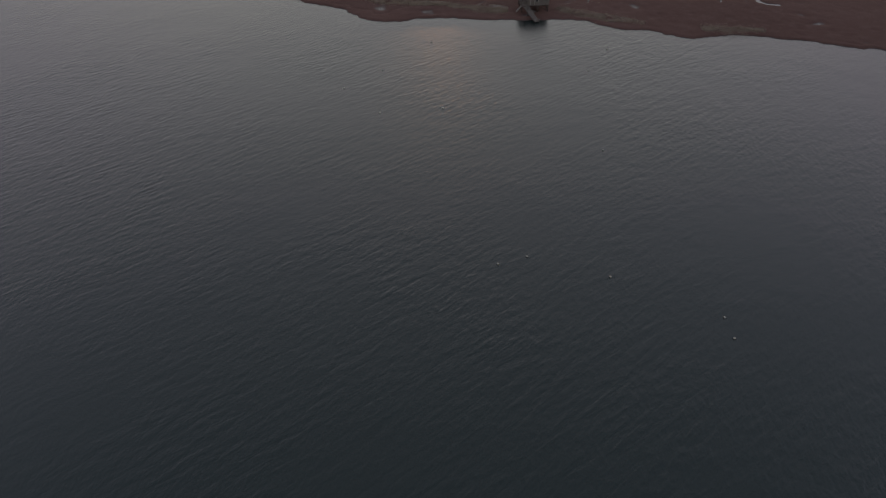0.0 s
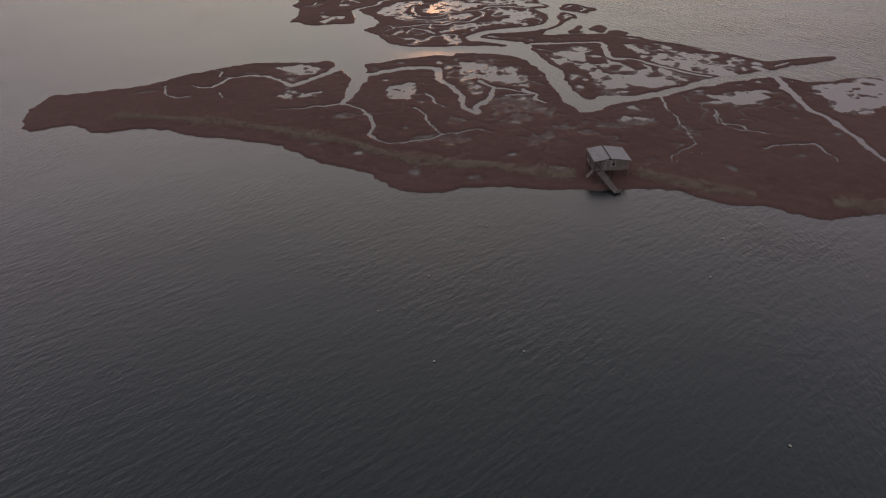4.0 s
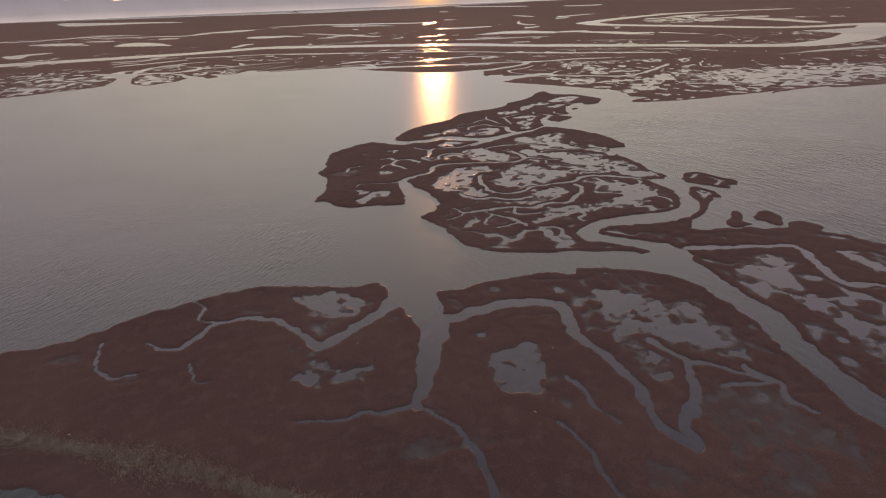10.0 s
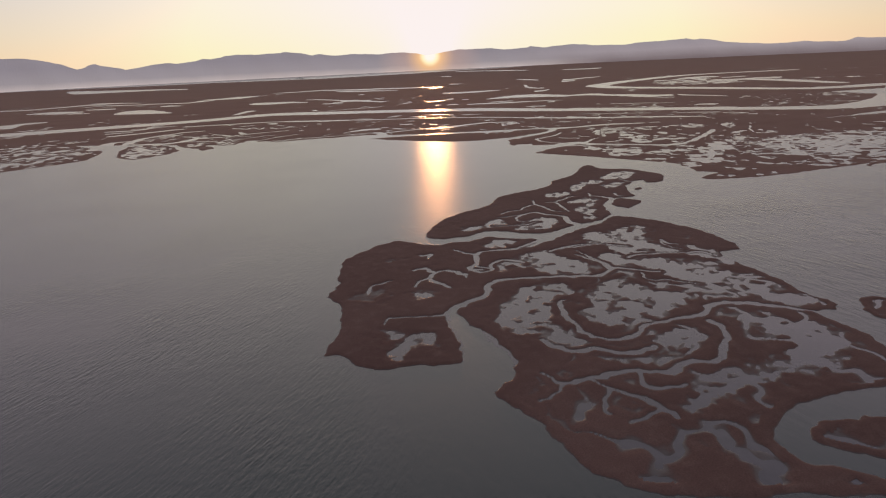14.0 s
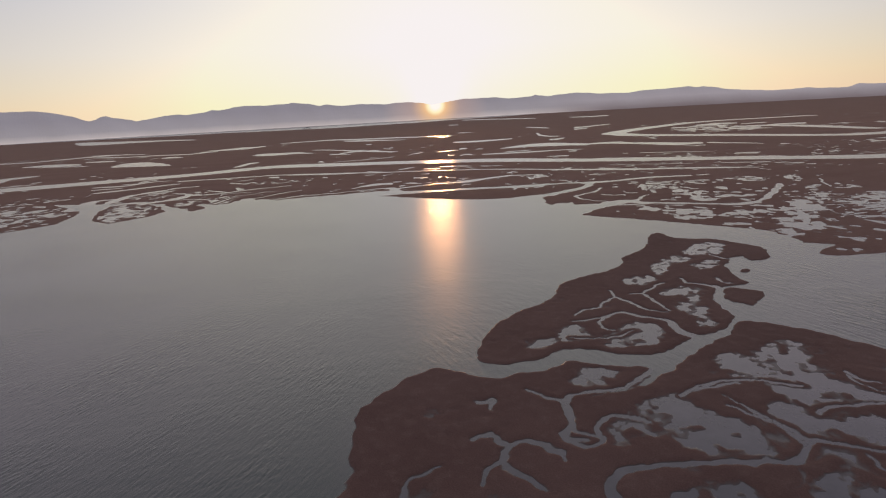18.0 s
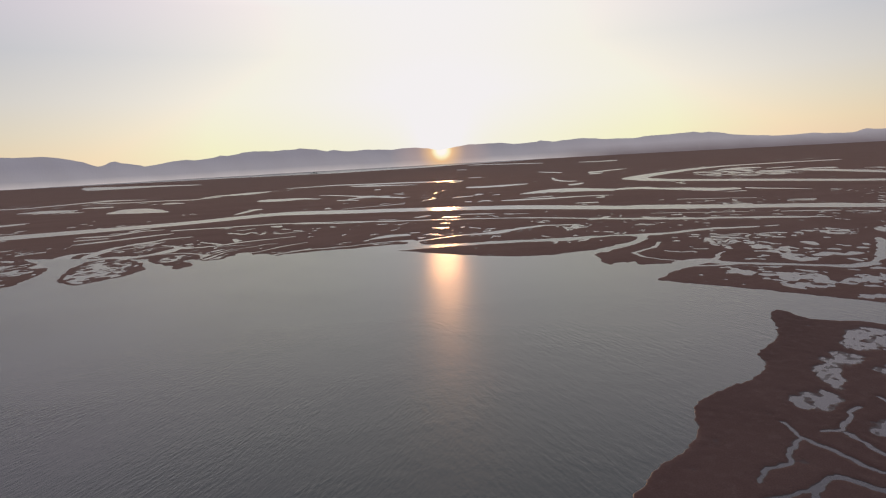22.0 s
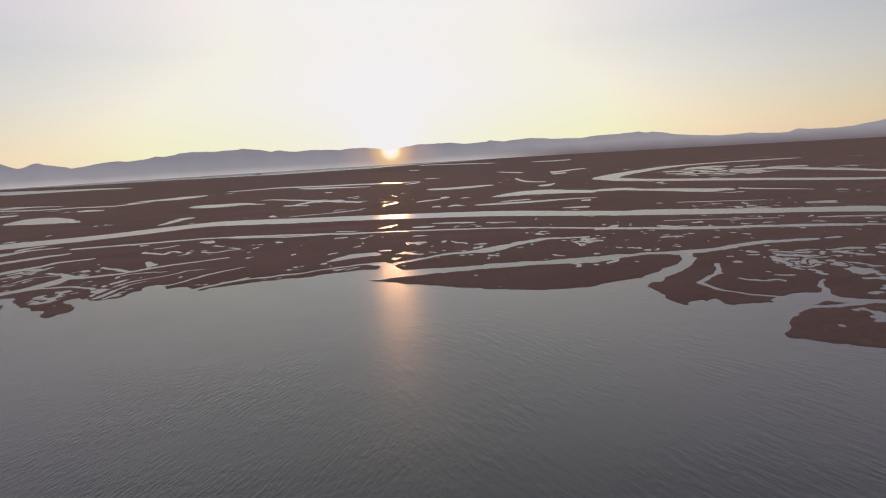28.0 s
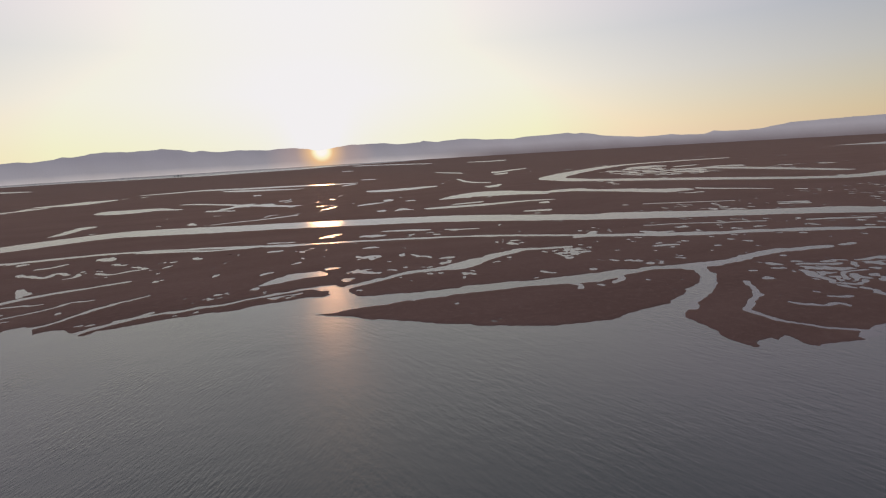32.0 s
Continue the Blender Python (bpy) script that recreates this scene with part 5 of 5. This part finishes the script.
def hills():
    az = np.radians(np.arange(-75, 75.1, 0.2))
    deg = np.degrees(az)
    # the dip at 9.5 degrees is shaped in for the sun's glare
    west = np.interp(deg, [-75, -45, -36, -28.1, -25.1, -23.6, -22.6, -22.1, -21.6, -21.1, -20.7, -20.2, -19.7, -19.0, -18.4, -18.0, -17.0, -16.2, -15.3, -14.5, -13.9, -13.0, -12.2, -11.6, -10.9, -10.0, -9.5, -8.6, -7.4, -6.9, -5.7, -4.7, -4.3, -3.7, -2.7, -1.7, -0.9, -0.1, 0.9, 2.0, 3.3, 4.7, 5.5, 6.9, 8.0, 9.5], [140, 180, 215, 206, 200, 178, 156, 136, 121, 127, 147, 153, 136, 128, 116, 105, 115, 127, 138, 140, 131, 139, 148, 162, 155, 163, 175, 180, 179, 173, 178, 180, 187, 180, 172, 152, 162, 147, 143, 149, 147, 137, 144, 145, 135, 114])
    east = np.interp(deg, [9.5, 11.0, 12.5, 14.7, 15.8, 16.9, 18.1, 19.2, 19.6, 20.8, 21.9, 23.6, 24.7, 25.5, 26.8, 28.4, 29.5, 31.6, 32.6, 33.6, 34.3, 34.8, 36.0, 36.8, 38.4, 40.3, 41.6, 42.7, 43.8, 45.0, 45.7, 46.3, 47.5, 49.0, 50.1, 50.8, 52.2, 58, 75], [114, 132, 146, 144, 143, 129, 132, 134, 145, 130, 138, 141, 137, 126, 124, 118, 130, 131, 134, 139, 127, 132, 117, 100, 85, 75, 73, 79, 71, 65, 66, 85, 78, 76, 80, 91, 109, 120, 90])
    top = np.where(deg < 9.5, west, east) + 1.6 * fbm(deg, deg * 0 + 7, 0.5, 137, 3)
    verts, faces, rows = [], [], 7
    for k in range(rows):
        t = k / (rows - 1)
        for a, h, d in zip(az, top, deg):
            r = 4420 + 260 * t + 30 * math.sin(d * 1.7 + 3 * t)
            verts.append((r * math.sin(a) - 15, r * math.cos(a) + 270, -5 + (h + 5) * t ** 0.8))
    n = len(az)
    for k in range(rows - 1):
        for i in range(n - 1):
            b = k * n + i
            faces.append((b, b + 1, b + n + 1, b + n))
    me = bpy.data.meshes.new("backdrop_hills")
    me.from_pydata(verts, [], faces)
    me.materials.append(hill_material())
    tagged(new("backdrop_hills", me), "blue-grey hills along the horizon with painted haziness and sun glow", "hills", kind="structure")


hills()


# ---- the stilt hut ----
def plain_material(name, colour, rough, grain=(1, 1, 1), contrast=0.35, metal=0.0):
    m, n, l, p = material(name)
    c = coords(n, l, grain)
    fine = noise_node(n, l, 3.0, 5.0, 0.65, c)
    worn = noise_node(n, l, 0.6, 3.0, 0.6, coords(n, l))
    lo, hi = tuple(v * (1 - contrast) for v in colour), tuple(min(1, v * (1 + contrast)) for v in colour)
    base = ramp(n, l, fine, [(0.3, lo), (0.7, hi)])
    l.new(mix(n, l, 0.5, base, ramp(n, l, worn, [(0.35, (0.6, 0.58, 0.55)), (0.65, (1.1, 1.1, 1.1))]), "MULTIPLY"), p.inputs["Base Color"])
    p.inputs["Roughness"].default_value, p.inputs["Metallic"].default_value = rough, metal
    bump(n, l, p, fine, 0.4, 0.01)
    return m


ROOF = plain_material("weathered_roof_sheet", (0.24, 0.235, 0.25), 0.55, (0.2, 3, 1), 0.12)
BOARD = plain_material("grey_weathered_boards", (0.17, 0.155, 0.15), 0.85, (0.15, 0.15, 3), 0.3)
PLANK = plain_material("silvered_deck_planks", (0.17, 0.15, 0.14), 0.9, (3, 0.2, 1), 0.35)
POST = plain_material("dark_wet_timber", (0.06, 0.05, 0.045), 0.85, (0.3, 0.3, 3), 0.3)
WHITE = plain_material("chalky_white_paint", (0.34, 0.33, 0.32), 0.6, (1, 1, 1), 0.12)
PANE = plain_material("dim_window_glass", (0.03, 0.035, 0.04), 0.08, (1, 1, 1), 0.1)
REED = plain_material("dry_reed_straw", (0.365, 0.30, 0.24), 0.9, (1, 1, 0.2), 0.35)


def part(name, bm, mat, parent, label=""):
    me = bpy.data.meshes.new(name)
    bm.normal_update()
    bm.to_mesh(me)
    bm.free()
    me.materials.append(mat)
    ob = new(name, me)
    ob.parent = parent
    if label:
        ob["label"] = label
    return ob


def block(x0, x1, y0, y1, z0, z1, bevel=0.01):
    bm = bmesh.new()
    bmesh.ops.create_cube(bm, size=1.0)
    for v in bm.verts:
        v.co = Vector((x0 + (v.co.x + 0.5) * (x1 - x0), y0 + (v.co.y + 0.5) * (y1 - y0), z0 + (v.co.z + 0.5) * (z1 - z0)))
    if bevel:
        bmesh.ops.bevel(bm, geom=bm.edges[:], offset=bevel, segments=1, affect="EDGES")
    return bm


def beam(a, b, w, h, bevel=0.008):
    """A squared timber from a to b."""
    a, b = Vector(a), Vector(b)
    d = b - a
    bm = block(-d.length / 2, d.length / 2, -w / 2, w / 2, -h / 2, h / 2, bevel)
    bmesh.ops.transform(bm, matrix=Matrix.Translation((a + b) / 2) @ d.to_track_quat("X", "Z").to_matrix().to_4x4(), verts=bm.verts)
    return bm


def pole(a, b, r0, r1, sides=8):
    a, b = Vector(a), Vector(b)
    d = b - a
    bm = bmesh.new()
    bmesh.ops.create_cone(bm, cap_ends=True, segments=sides, radius1=r0, radius2=r1, depth=d.length)
    bmesh.ops.transform(bm, matrix=Matrix.Translation((a + b) / 2) @ d.to_track_quat("Z", "Y").to_matrix().to_4x4(), verts=bm.verts)
    return bm


def roof_slope(x_ridge, z_ridge, x_eave, z_eave, y0, y1, waves):
    """A sheet of roofing with shallow ribs that run down the slope."""
    bm = bmesh.new()
    rows = []
    n = waves * 4
    for k in range(n + 1):
        y = y0 + (y1 - y0) * k / n
        lift = 0.008 * (1 if k % 4 in (1, 2) else 0)
        rows.append([bm.verts.new((x, y, z + lift + dz)) for x, z, dz in ((x_ridge, z_ridge, 0), (x_eave, z_eave, 0), (x_eave, z_eave, -0.05), (x_ridge, z_ridge, -0.05))])
    for a, b in zip(rows, rows[1:]):
        for i in range(4):
            bm.faces.new((a[i], a[(i + 1) % 4], b[(i + 1) % 4], b[i]))
    bm.faces.new(rows[0])
    bm.faces.new(rows[-1][::-1])
    bmesh.ops.recalc_face_normals(bm, faces=bm.faces[:])
    return bm


HUT = (35.25, 130.15, -8.0)


def stilt_hut():
    hut = tagged(new("stilt_hut"), "weathered grey stilt hut with a pale sheet roof at the shore", "hut")
    hut.matrix_basis = pose(HUT[0], HUT[1], 0, 0, 0, HUT[2])
    f, e, r = 1.5, 3.3, 3.75
    for y in (-2.1, -0.7, 0.7, 2.1):
        for x in (-2.8, -1.55, 0.6, 2.65):
            part("stilt", pole((x, y, -0.9), (x, y, f - 0.14), 0.10, 0.09), POST, hut)
    for y in (-2.1, -0.7, 0.7, 2.1):
        part("floor_beam", beam((-3.0, y, f - 0.08), (2.8, y, f - 0.08), 0.12, 0.15), POST, hut)
    part("brace", beam((-1.5, -2.1, 0.25), (0.6, -2.1, 1.3), 0.08, 0.05), POST, hut)
    part("brace", beam((2.6, -2.1, 0.25), (0.65, -2.1, 1.3), 0.08, 0.05), POST, hut)
    part("floor", block(-1.66, 2.76, -2.3, 2.3, f, f + 0.07), PLANK, hut)
    n = 15
    for k in range(n):
        w = 4.7 / n
        y = -2.35 + k * w
        part("deck_plank", block(-3.02, -1.68, y + 0.012, y + w - 0.012, f, f + 0.045 + 0.008 * (k % 3)), PLANK, hut)
    # board walls
    def wall(y, x0, x1, skip):
        n = round((x1 - x0) / 0.23)
        for k in range(n):
            a, b = x0 + (x1 - x0) * k / n, x0 + (x1 - x0) * (k + 1) / n
            mid = (a + b) / 2
            if any(s <= mid <= t for s, t in skip):
                continue
            top = e + (r - e) * (1 - abs(mid + 0.5) / (3.05 if mid > -0.5 else 2.55)) - 0.1
            part("wall_board", block(a + 0.006, b - 0.006, y - 0.03, y + 0.03 + 0.01 * (k % 2), f + 0.07, top, 0.005), BOARD, hut)
    wall(-2.27, -1.65, 2.75, [(-1.15, -0.25), (-0.1, 0.5)])
    wall(2.27, -1.65, 2.75, [])
    for x in (-1.65, 2.75):
        for k in range(19):
            a = -2.23 + 4.46 * k / 19
            top = e + (r - e) * (1 - abs(x + 0.5) / (3.55 if x > 0 else 2.55)) - 0.1
            part("wall_board", block(x - 0.03, x + 0.03 + 0.01 * (k % 2), a + 0.006, a + 4.46 / 19 - 0.006, f + 0.07, top, 0.005), BOARD, hut)
    door = part("door", block(-1.08, -0.32, -2.3, -2.25, f + 0.08, f + 1.72), BOARD, hut, "grey board door")
    for x0, x1, z0, z1 in ((-1.16, -1.08, f + 0.07, f + 1.8), (-0.32, -0.24, f + 0.07, f + 1.8), (-1.08, -0.32, f + 1.72, f + 1.8)):
        part("door_frame", block(x0, x1, -2.34, -2.24, z0, z1), WHITE, hut, "white painted frame")
    part("door_handle", block(-0.45, -0.41, -2.36, -2.3, f + 0.85, f + 1.0, 0.005), POST, door)
    win = part("window", block(-0.02, 0.42, -2.29, -2.27, f + 0.75, f + 1.45, 0.0), PANE, hut, "dim small window pane")
    for x0, x1, z0, z1 in ((-0.1, -0.02, f + 0.67, f + 1.53), (0.42, 0.50, f + 0.67, f + 1.53), (-0.02, 0.42, f + 0.67, f + 0.75), (-0.02, 0.42, f + 1.45, f + 1.53)):
        part("window_frame", block(x0, x1, -2.34, -2.24, z0, z1), WHITE, win, "white painted frame")
    part("under_window_panel", block(-0.098, 0.498, -2.3, -2.25, f + 0.08, f + 0.665), BOARD, hut)
    part("over_window_panel", block(-0.098, 0.498, -2.3, -2.25, f + 1.535, f + 2.15), BOARD, hut)
    # roof
    part("roof_slope", roof_slope(-0.5, r, -3.1, e, -2.5, 2.5, 11), ROOF, hut)
    part("roof_slope", roof_slope(-0.5, r, 3.05, e - 0.08, -2.5, 2.5, 11), ROOF, hut)
    part("ridge_cap", beam((-0.5, -2.52, r + 0.035), (-0.5, 2.52, r + 0.035), 0.22, 0.05), POST, hut, "dark ridge strip")
    for x, z in ((-3.08, e - 0.09), (3.02, e - 0.17)):
        part("fascia", beam((x, -2.48, z), (x, 2.48, z), 0.03, 0.14), BOARD, hut)
    for y in (-2.4, 0.0, 2.4):
        part("porch_post", block(-2.98, -2.88, y - 0.05, y + 0.05, f + 0.05, e - 0.06), POST, hut)
    for z in (f + 0.5, f + 0.95):
        part("rail", beam((-2.93, -2.35, z), (-2.93, 2.35, z), 0.05, 0.09), PLANK, hut)
    for k in range(7):
        y = -2.1 + 0.7 * k
        part("baluster", block(-2.96, -2.91, y - 0.025, y + 0.025, f + 0.05, f + 0.95, 0.004), PLANK, hut)


def boat_ramp():
    ramp_ob = tagged(new("boat_ramp"), "silvered plank ramp from the hut deck into the water", "ramp")
    a, b = Vector((32.75, 127.6, 1.52)), Vector((33.7, 122.7, 0.14))
    ramp_ob.matrix_basis = pose(a.x, a.y, 0, 0, 0, 0)
    d = b - a
    side = Vector((-d.y, d.x, 0)).normalized()
    base = Vector((0, 0, a.z))
    for s in (-0.5, 0.5):
        part("stringer", beam(base + side * s, base + d + side * s * 0.8, 0.09, 0.14), POST, ramp_ob)
    n = 20
    for k in range(n):
        c = base + d * ((k + 0.5) / n) + Vector((0, 0, 0.10))
        w = 0.68 - 0.14 * k / n
        bm = beam(c - side * w, c + side * w, d.length / n - 0.03, 0.04, 0.006)
        part("plank", bm, PLANK, ramp_ob)
    for t in (0.35, 0.7, 1.0):
        for s in (-0.52, 0.52):
            q = base + d * t + side * s
            part("post", pole((q.x, q.y, -1.0), (q.x, q.y, q.z + (0.45 if t == 1.0 else -0.02)), 0.07, 0.06), POST, ramp_ob)
            if t == 1.0:
                part("post_cap", pole((q.x, q.y, q.z + 0.45), (q.x, q.y, q.z + 0.55), 0.085, 0.07), WHITE, ramp_ob, "white painted post top")


def step_ladder():
    lad = tagged(new("step_ladder"), "short pale wooden ladder leaning at the hut deck", "ladder")
    lad.matrix_basis = pose(31.85, 128.75, 0, 0, 0, HUT[2])
    for y in (-0.28, 0.28):
        part("rail", beam((-0.75, y, 0.22), (0.35, y, 1.5), 0.06, 0.1), WHITE, lad)
    for k in range(5):
        t = (k + 0.5) / 5
        x, z = -0.75 + 1.1 * t, 0.24 + 1.28 * t
        part("rung", block(x - 0.09, x + 0.09, -0.25, 0.25, z - 0.02, z + 0.02), WHITE, lad)


stilt_hut()
boat_ramp()
step_ladder()


# ---- dry reeds along the shore ----
def reed_bed():
    rng = np.random.default_rng(5)
    base = []
    for line in REEDS:
        p = rounded(line, False, 6)
        for (ax, ay), (bx, by) in zip(p, p[1:]):
            run = math.hypot(bx - ax, by - ay)
            k = int(run * 210)
            t = rng.random(k)
            off = rng.normal(0, 1.05, k) * (0.72 + 0.28 * np.sin(ax * 0.31))
            nx, ny = -(by - ay) / run, (bx - ax) / run
            x, y = ax + (bx - ax) * t + nx * off, ay + (by - ay) * t + ny * off
            keep = fbm(x, y, 2.6, 171, 2) > -0.9
            base.append(np.stack([x[keep], y[keep]], 1))
    base = np.concatenate(base)
    inside = (np.abs(base[:, 0] - HUT[0]) < 3.3) & (np.abs(base[:, 1] - HUT[1]) < 2.9)
    base = base[~inside]
    blades = 5
    q = np.repeat(base, blades, 0) + rng.normal(0, 0.2, (len(base) * blades, 2))
    a, h, lean, w = rng.random(len(q)) * 6.283, rng.uniform(0.10, 0.30, len(q)), rng.uniform(0.05, 0.35, len(q)), rng.uniform(0.012, 0.026, len(q))
    dx, dy = np.cos(a), np.sin(a)
    z0 = np.full(len(q), 0.12)
    v = np.stack([np.stack([q[:, 0] - dy * w, q[:, 1] + dx * w, z0], 1), np.stack([q[:, 0] + dy * w, q[:, 1] - dx * w, z0], 1),
                  np.stack([q[:, 0] + dx * lean, q[:, 1] + dy * lean, z0 + h], 1)], 1).reshape(-1, 3)
    me = bpy.data.meshes.new("reed_bed")
    me.from_pydata(v.tolist(), [], np.arange(len(v)).reshape(-1, 3).tolist())
    me.materials.append(REED)
    tagged(new("reed_bed", me), "band of dry straw-coloured reeds along the marsh shore", "reeds", kind="stuff")


reed_bed()


# ---- small things on the water and the marsh ----
CORK = plain_material("pale_net_float", (0.50, 0.49, 0.45), 0.6, (0.1, 0.1, 0.1), 0.2)
BLEACHED = plain_material("bleached_driftwood", (0.52, 0.47, 0.40), 0.85, (0.4, 0.05, 0.05), 0.3)
LEAF = plain_material("dark_far_foliage", (0.05, 0.05, 0.04), 0.95, (1, 1, 1), 0.4)


def net_float():
    ob = tagged(new("net_float"), "small pale fishing-net float on the dark water", "float", "net floats")
    bm = bmesh.new()
    bmesh.ops.create_uvsphere(bm, u_segments=12, v_segments=8, radius=0.13)
    for v in bm.verts:
        v.co.z = v.co.z * 0.85 + 0.04
    part("buoy_body", bm, CORK, ob)
    part("eyelet", pole((0, 0, 0.13), (0, 0, 0.2), 0.03, 0.02, 6), POST, ob, "dark rope eyelet")
    bm = bmesh.new()
    bmesh.ops.create_cone(bm, cap_ends=True, segments=12, radius1=0.142, radius2=0.142, depth=0.04)
    for v in bm.verts:
        v.co.z += 0.05
    part("rope_band", bm, POST, ob, "dark rope band")
    return ob


first = net_float()
first.matrix_basis = pose(8.3, 57.4, 0)
for k, (x, y) in enumerate([(11.9, 57.9), (19.9, 52.9), (29.0, 45.1), (28.5, 42.5), (-6.4, 103.6), (-1.3, 94.0), (8.7, 93.3), (28.8, 76.5), (0.8, 108.9), (42.4, 107.7), (35.9, 100.4), (11.2, 118.6)]):
    copy_thing(first, pose(x, y, 0, 6 * math.sin(k), 5 * math.cos(2 * k), 50 * k))


def driftwood(seed):
    """A short crooked piece of bleached wood with a broken side branch."""
    rng = random.Random(seed)
    ob = tagged(new("driftwood"), "short bleached piece of driftwood on brown marsh", "driftwood", "driftwood on the marsh")
    p, d = Vector((-0.28, 0, 0.05)), Vector((1, 0, 0.05))
    for k in range(4):
        q = p + d.normalized() * 0.15
        part("stem", pole(p, q, 0.075 - 0.012 * k, 0.066 - 0.012 * k, 7), BLEACHED, ob)
        if k == 1:
            part("branch", pole(q, q + Vector((0.1, rng.uniform(-0.2, 0.2), 0.13)), 0.04, 0.015, 6), BLEACHED, ob)
        p, d = q, d + Vector((0, rng.uniform(-0.5, 0.5), rng.uniform(-0.1, 0.25)))
    return ob


woods = [driftwood(k) for k in range(3)]
SPOTS = [(-13.2, 188.2), (12.3, 181.0), (5.9, 169.5), (-45.7, 177.6), (-36.8, 171.7), (-34.3, 172.0), (-23.5, 164.5), (-5.4, 155.5), (-8.9, 153.1),
         (-8.3, 152.4), (-1.2, 150.0), (-8.0, 148.9), (1.8, 146.2), (14.1, 142.2), (27.6, 133.6), (28.2, 132.9), (17.5, 137.6), (27.3, 142.6),
         (51.2, 135.0), (52.8, 132.7), (54.1, 131.9), (48.4, 130.3), (49.6, 129.4), (43.1, 130.6), (44.3, 127.8)]
for k, (x, y) in enumerate(SPOTS):
    m = pose(x, y, 0.2, 0, 0, 67 * k) @ Matrix.Scale(0.5 + 0.15 * math.sin(k), 4)
    if k < 3:
        woods[k].matrix_basis = m
    else:
        copy_thing(woods[k % 3], m).scale = m.to_scale()


def far_tree(x, y, h, seed):
    rng = random.Random(seed)
    ob = tagged(new("tree"), "dark far tree on the plain below the hills", "tree", "far trees")
    ob.matrix_basis = pose(x, y, 0.3, 0, 0, rng.uniform(0, 360))
    part("trunk", pole((0, 0, -0.5), (0.2, 0, 0.55 * h), 0.06 * h, 0.025 * h, 7), POST, ob)
    for k in range(4):
        a = 1.57 * k + rng.uniform(-0.4, 0.4)
        part("limb", pole((0.15, 0, 0.4 * h), (0.25 * h * math.cos(a), 0.25 * h * math.sin(a), 0.75 * h), 0.022 * h, 0.008 * h, 5), POST, ob)
    verts, faces = [], []
    for k in range(420):
        a, u, r = rng.uniform(0, 6.283), rng.uniform(-1, 1), rng.random() ** 0.4
        c = Vector((r * 0.42 * h * math.cos(a) * math.sqrt(1 - u * u), r * 0.42 * h * math.sin(a) * math.sqrt(1 - u * u), 0.68 * h + 0.32 * h * u * r))
        s = 0.05 * h
        b = len(verts)
        e = Euler((rng.uniform(0, 3), rng.uniform(0, 3), rng.uniform(0, 3))).to_matrix()
        verts += [c + e @ Vector(w) * s for w in ((-1, -0.6, 0), (1, -0.6, 0), (0.7, 0.8, 0.2), (-0.7, 0.8, 0.2))]
        faces.append((b, b + 1, b + 2, b + 3))
    me = bpy.data.meshes.new("crown")
    me.from_pydata(verts, [], faces)
    me.materials.append(LEAF)
    crown = new("crown", me)
    crown.parent = ob


for k, (x, y, h) in enumerate([(-164, 3200, 9), (-176, 3210, 11), (-190, 3195, 7)]):
    far_tree(x, y, h, k)
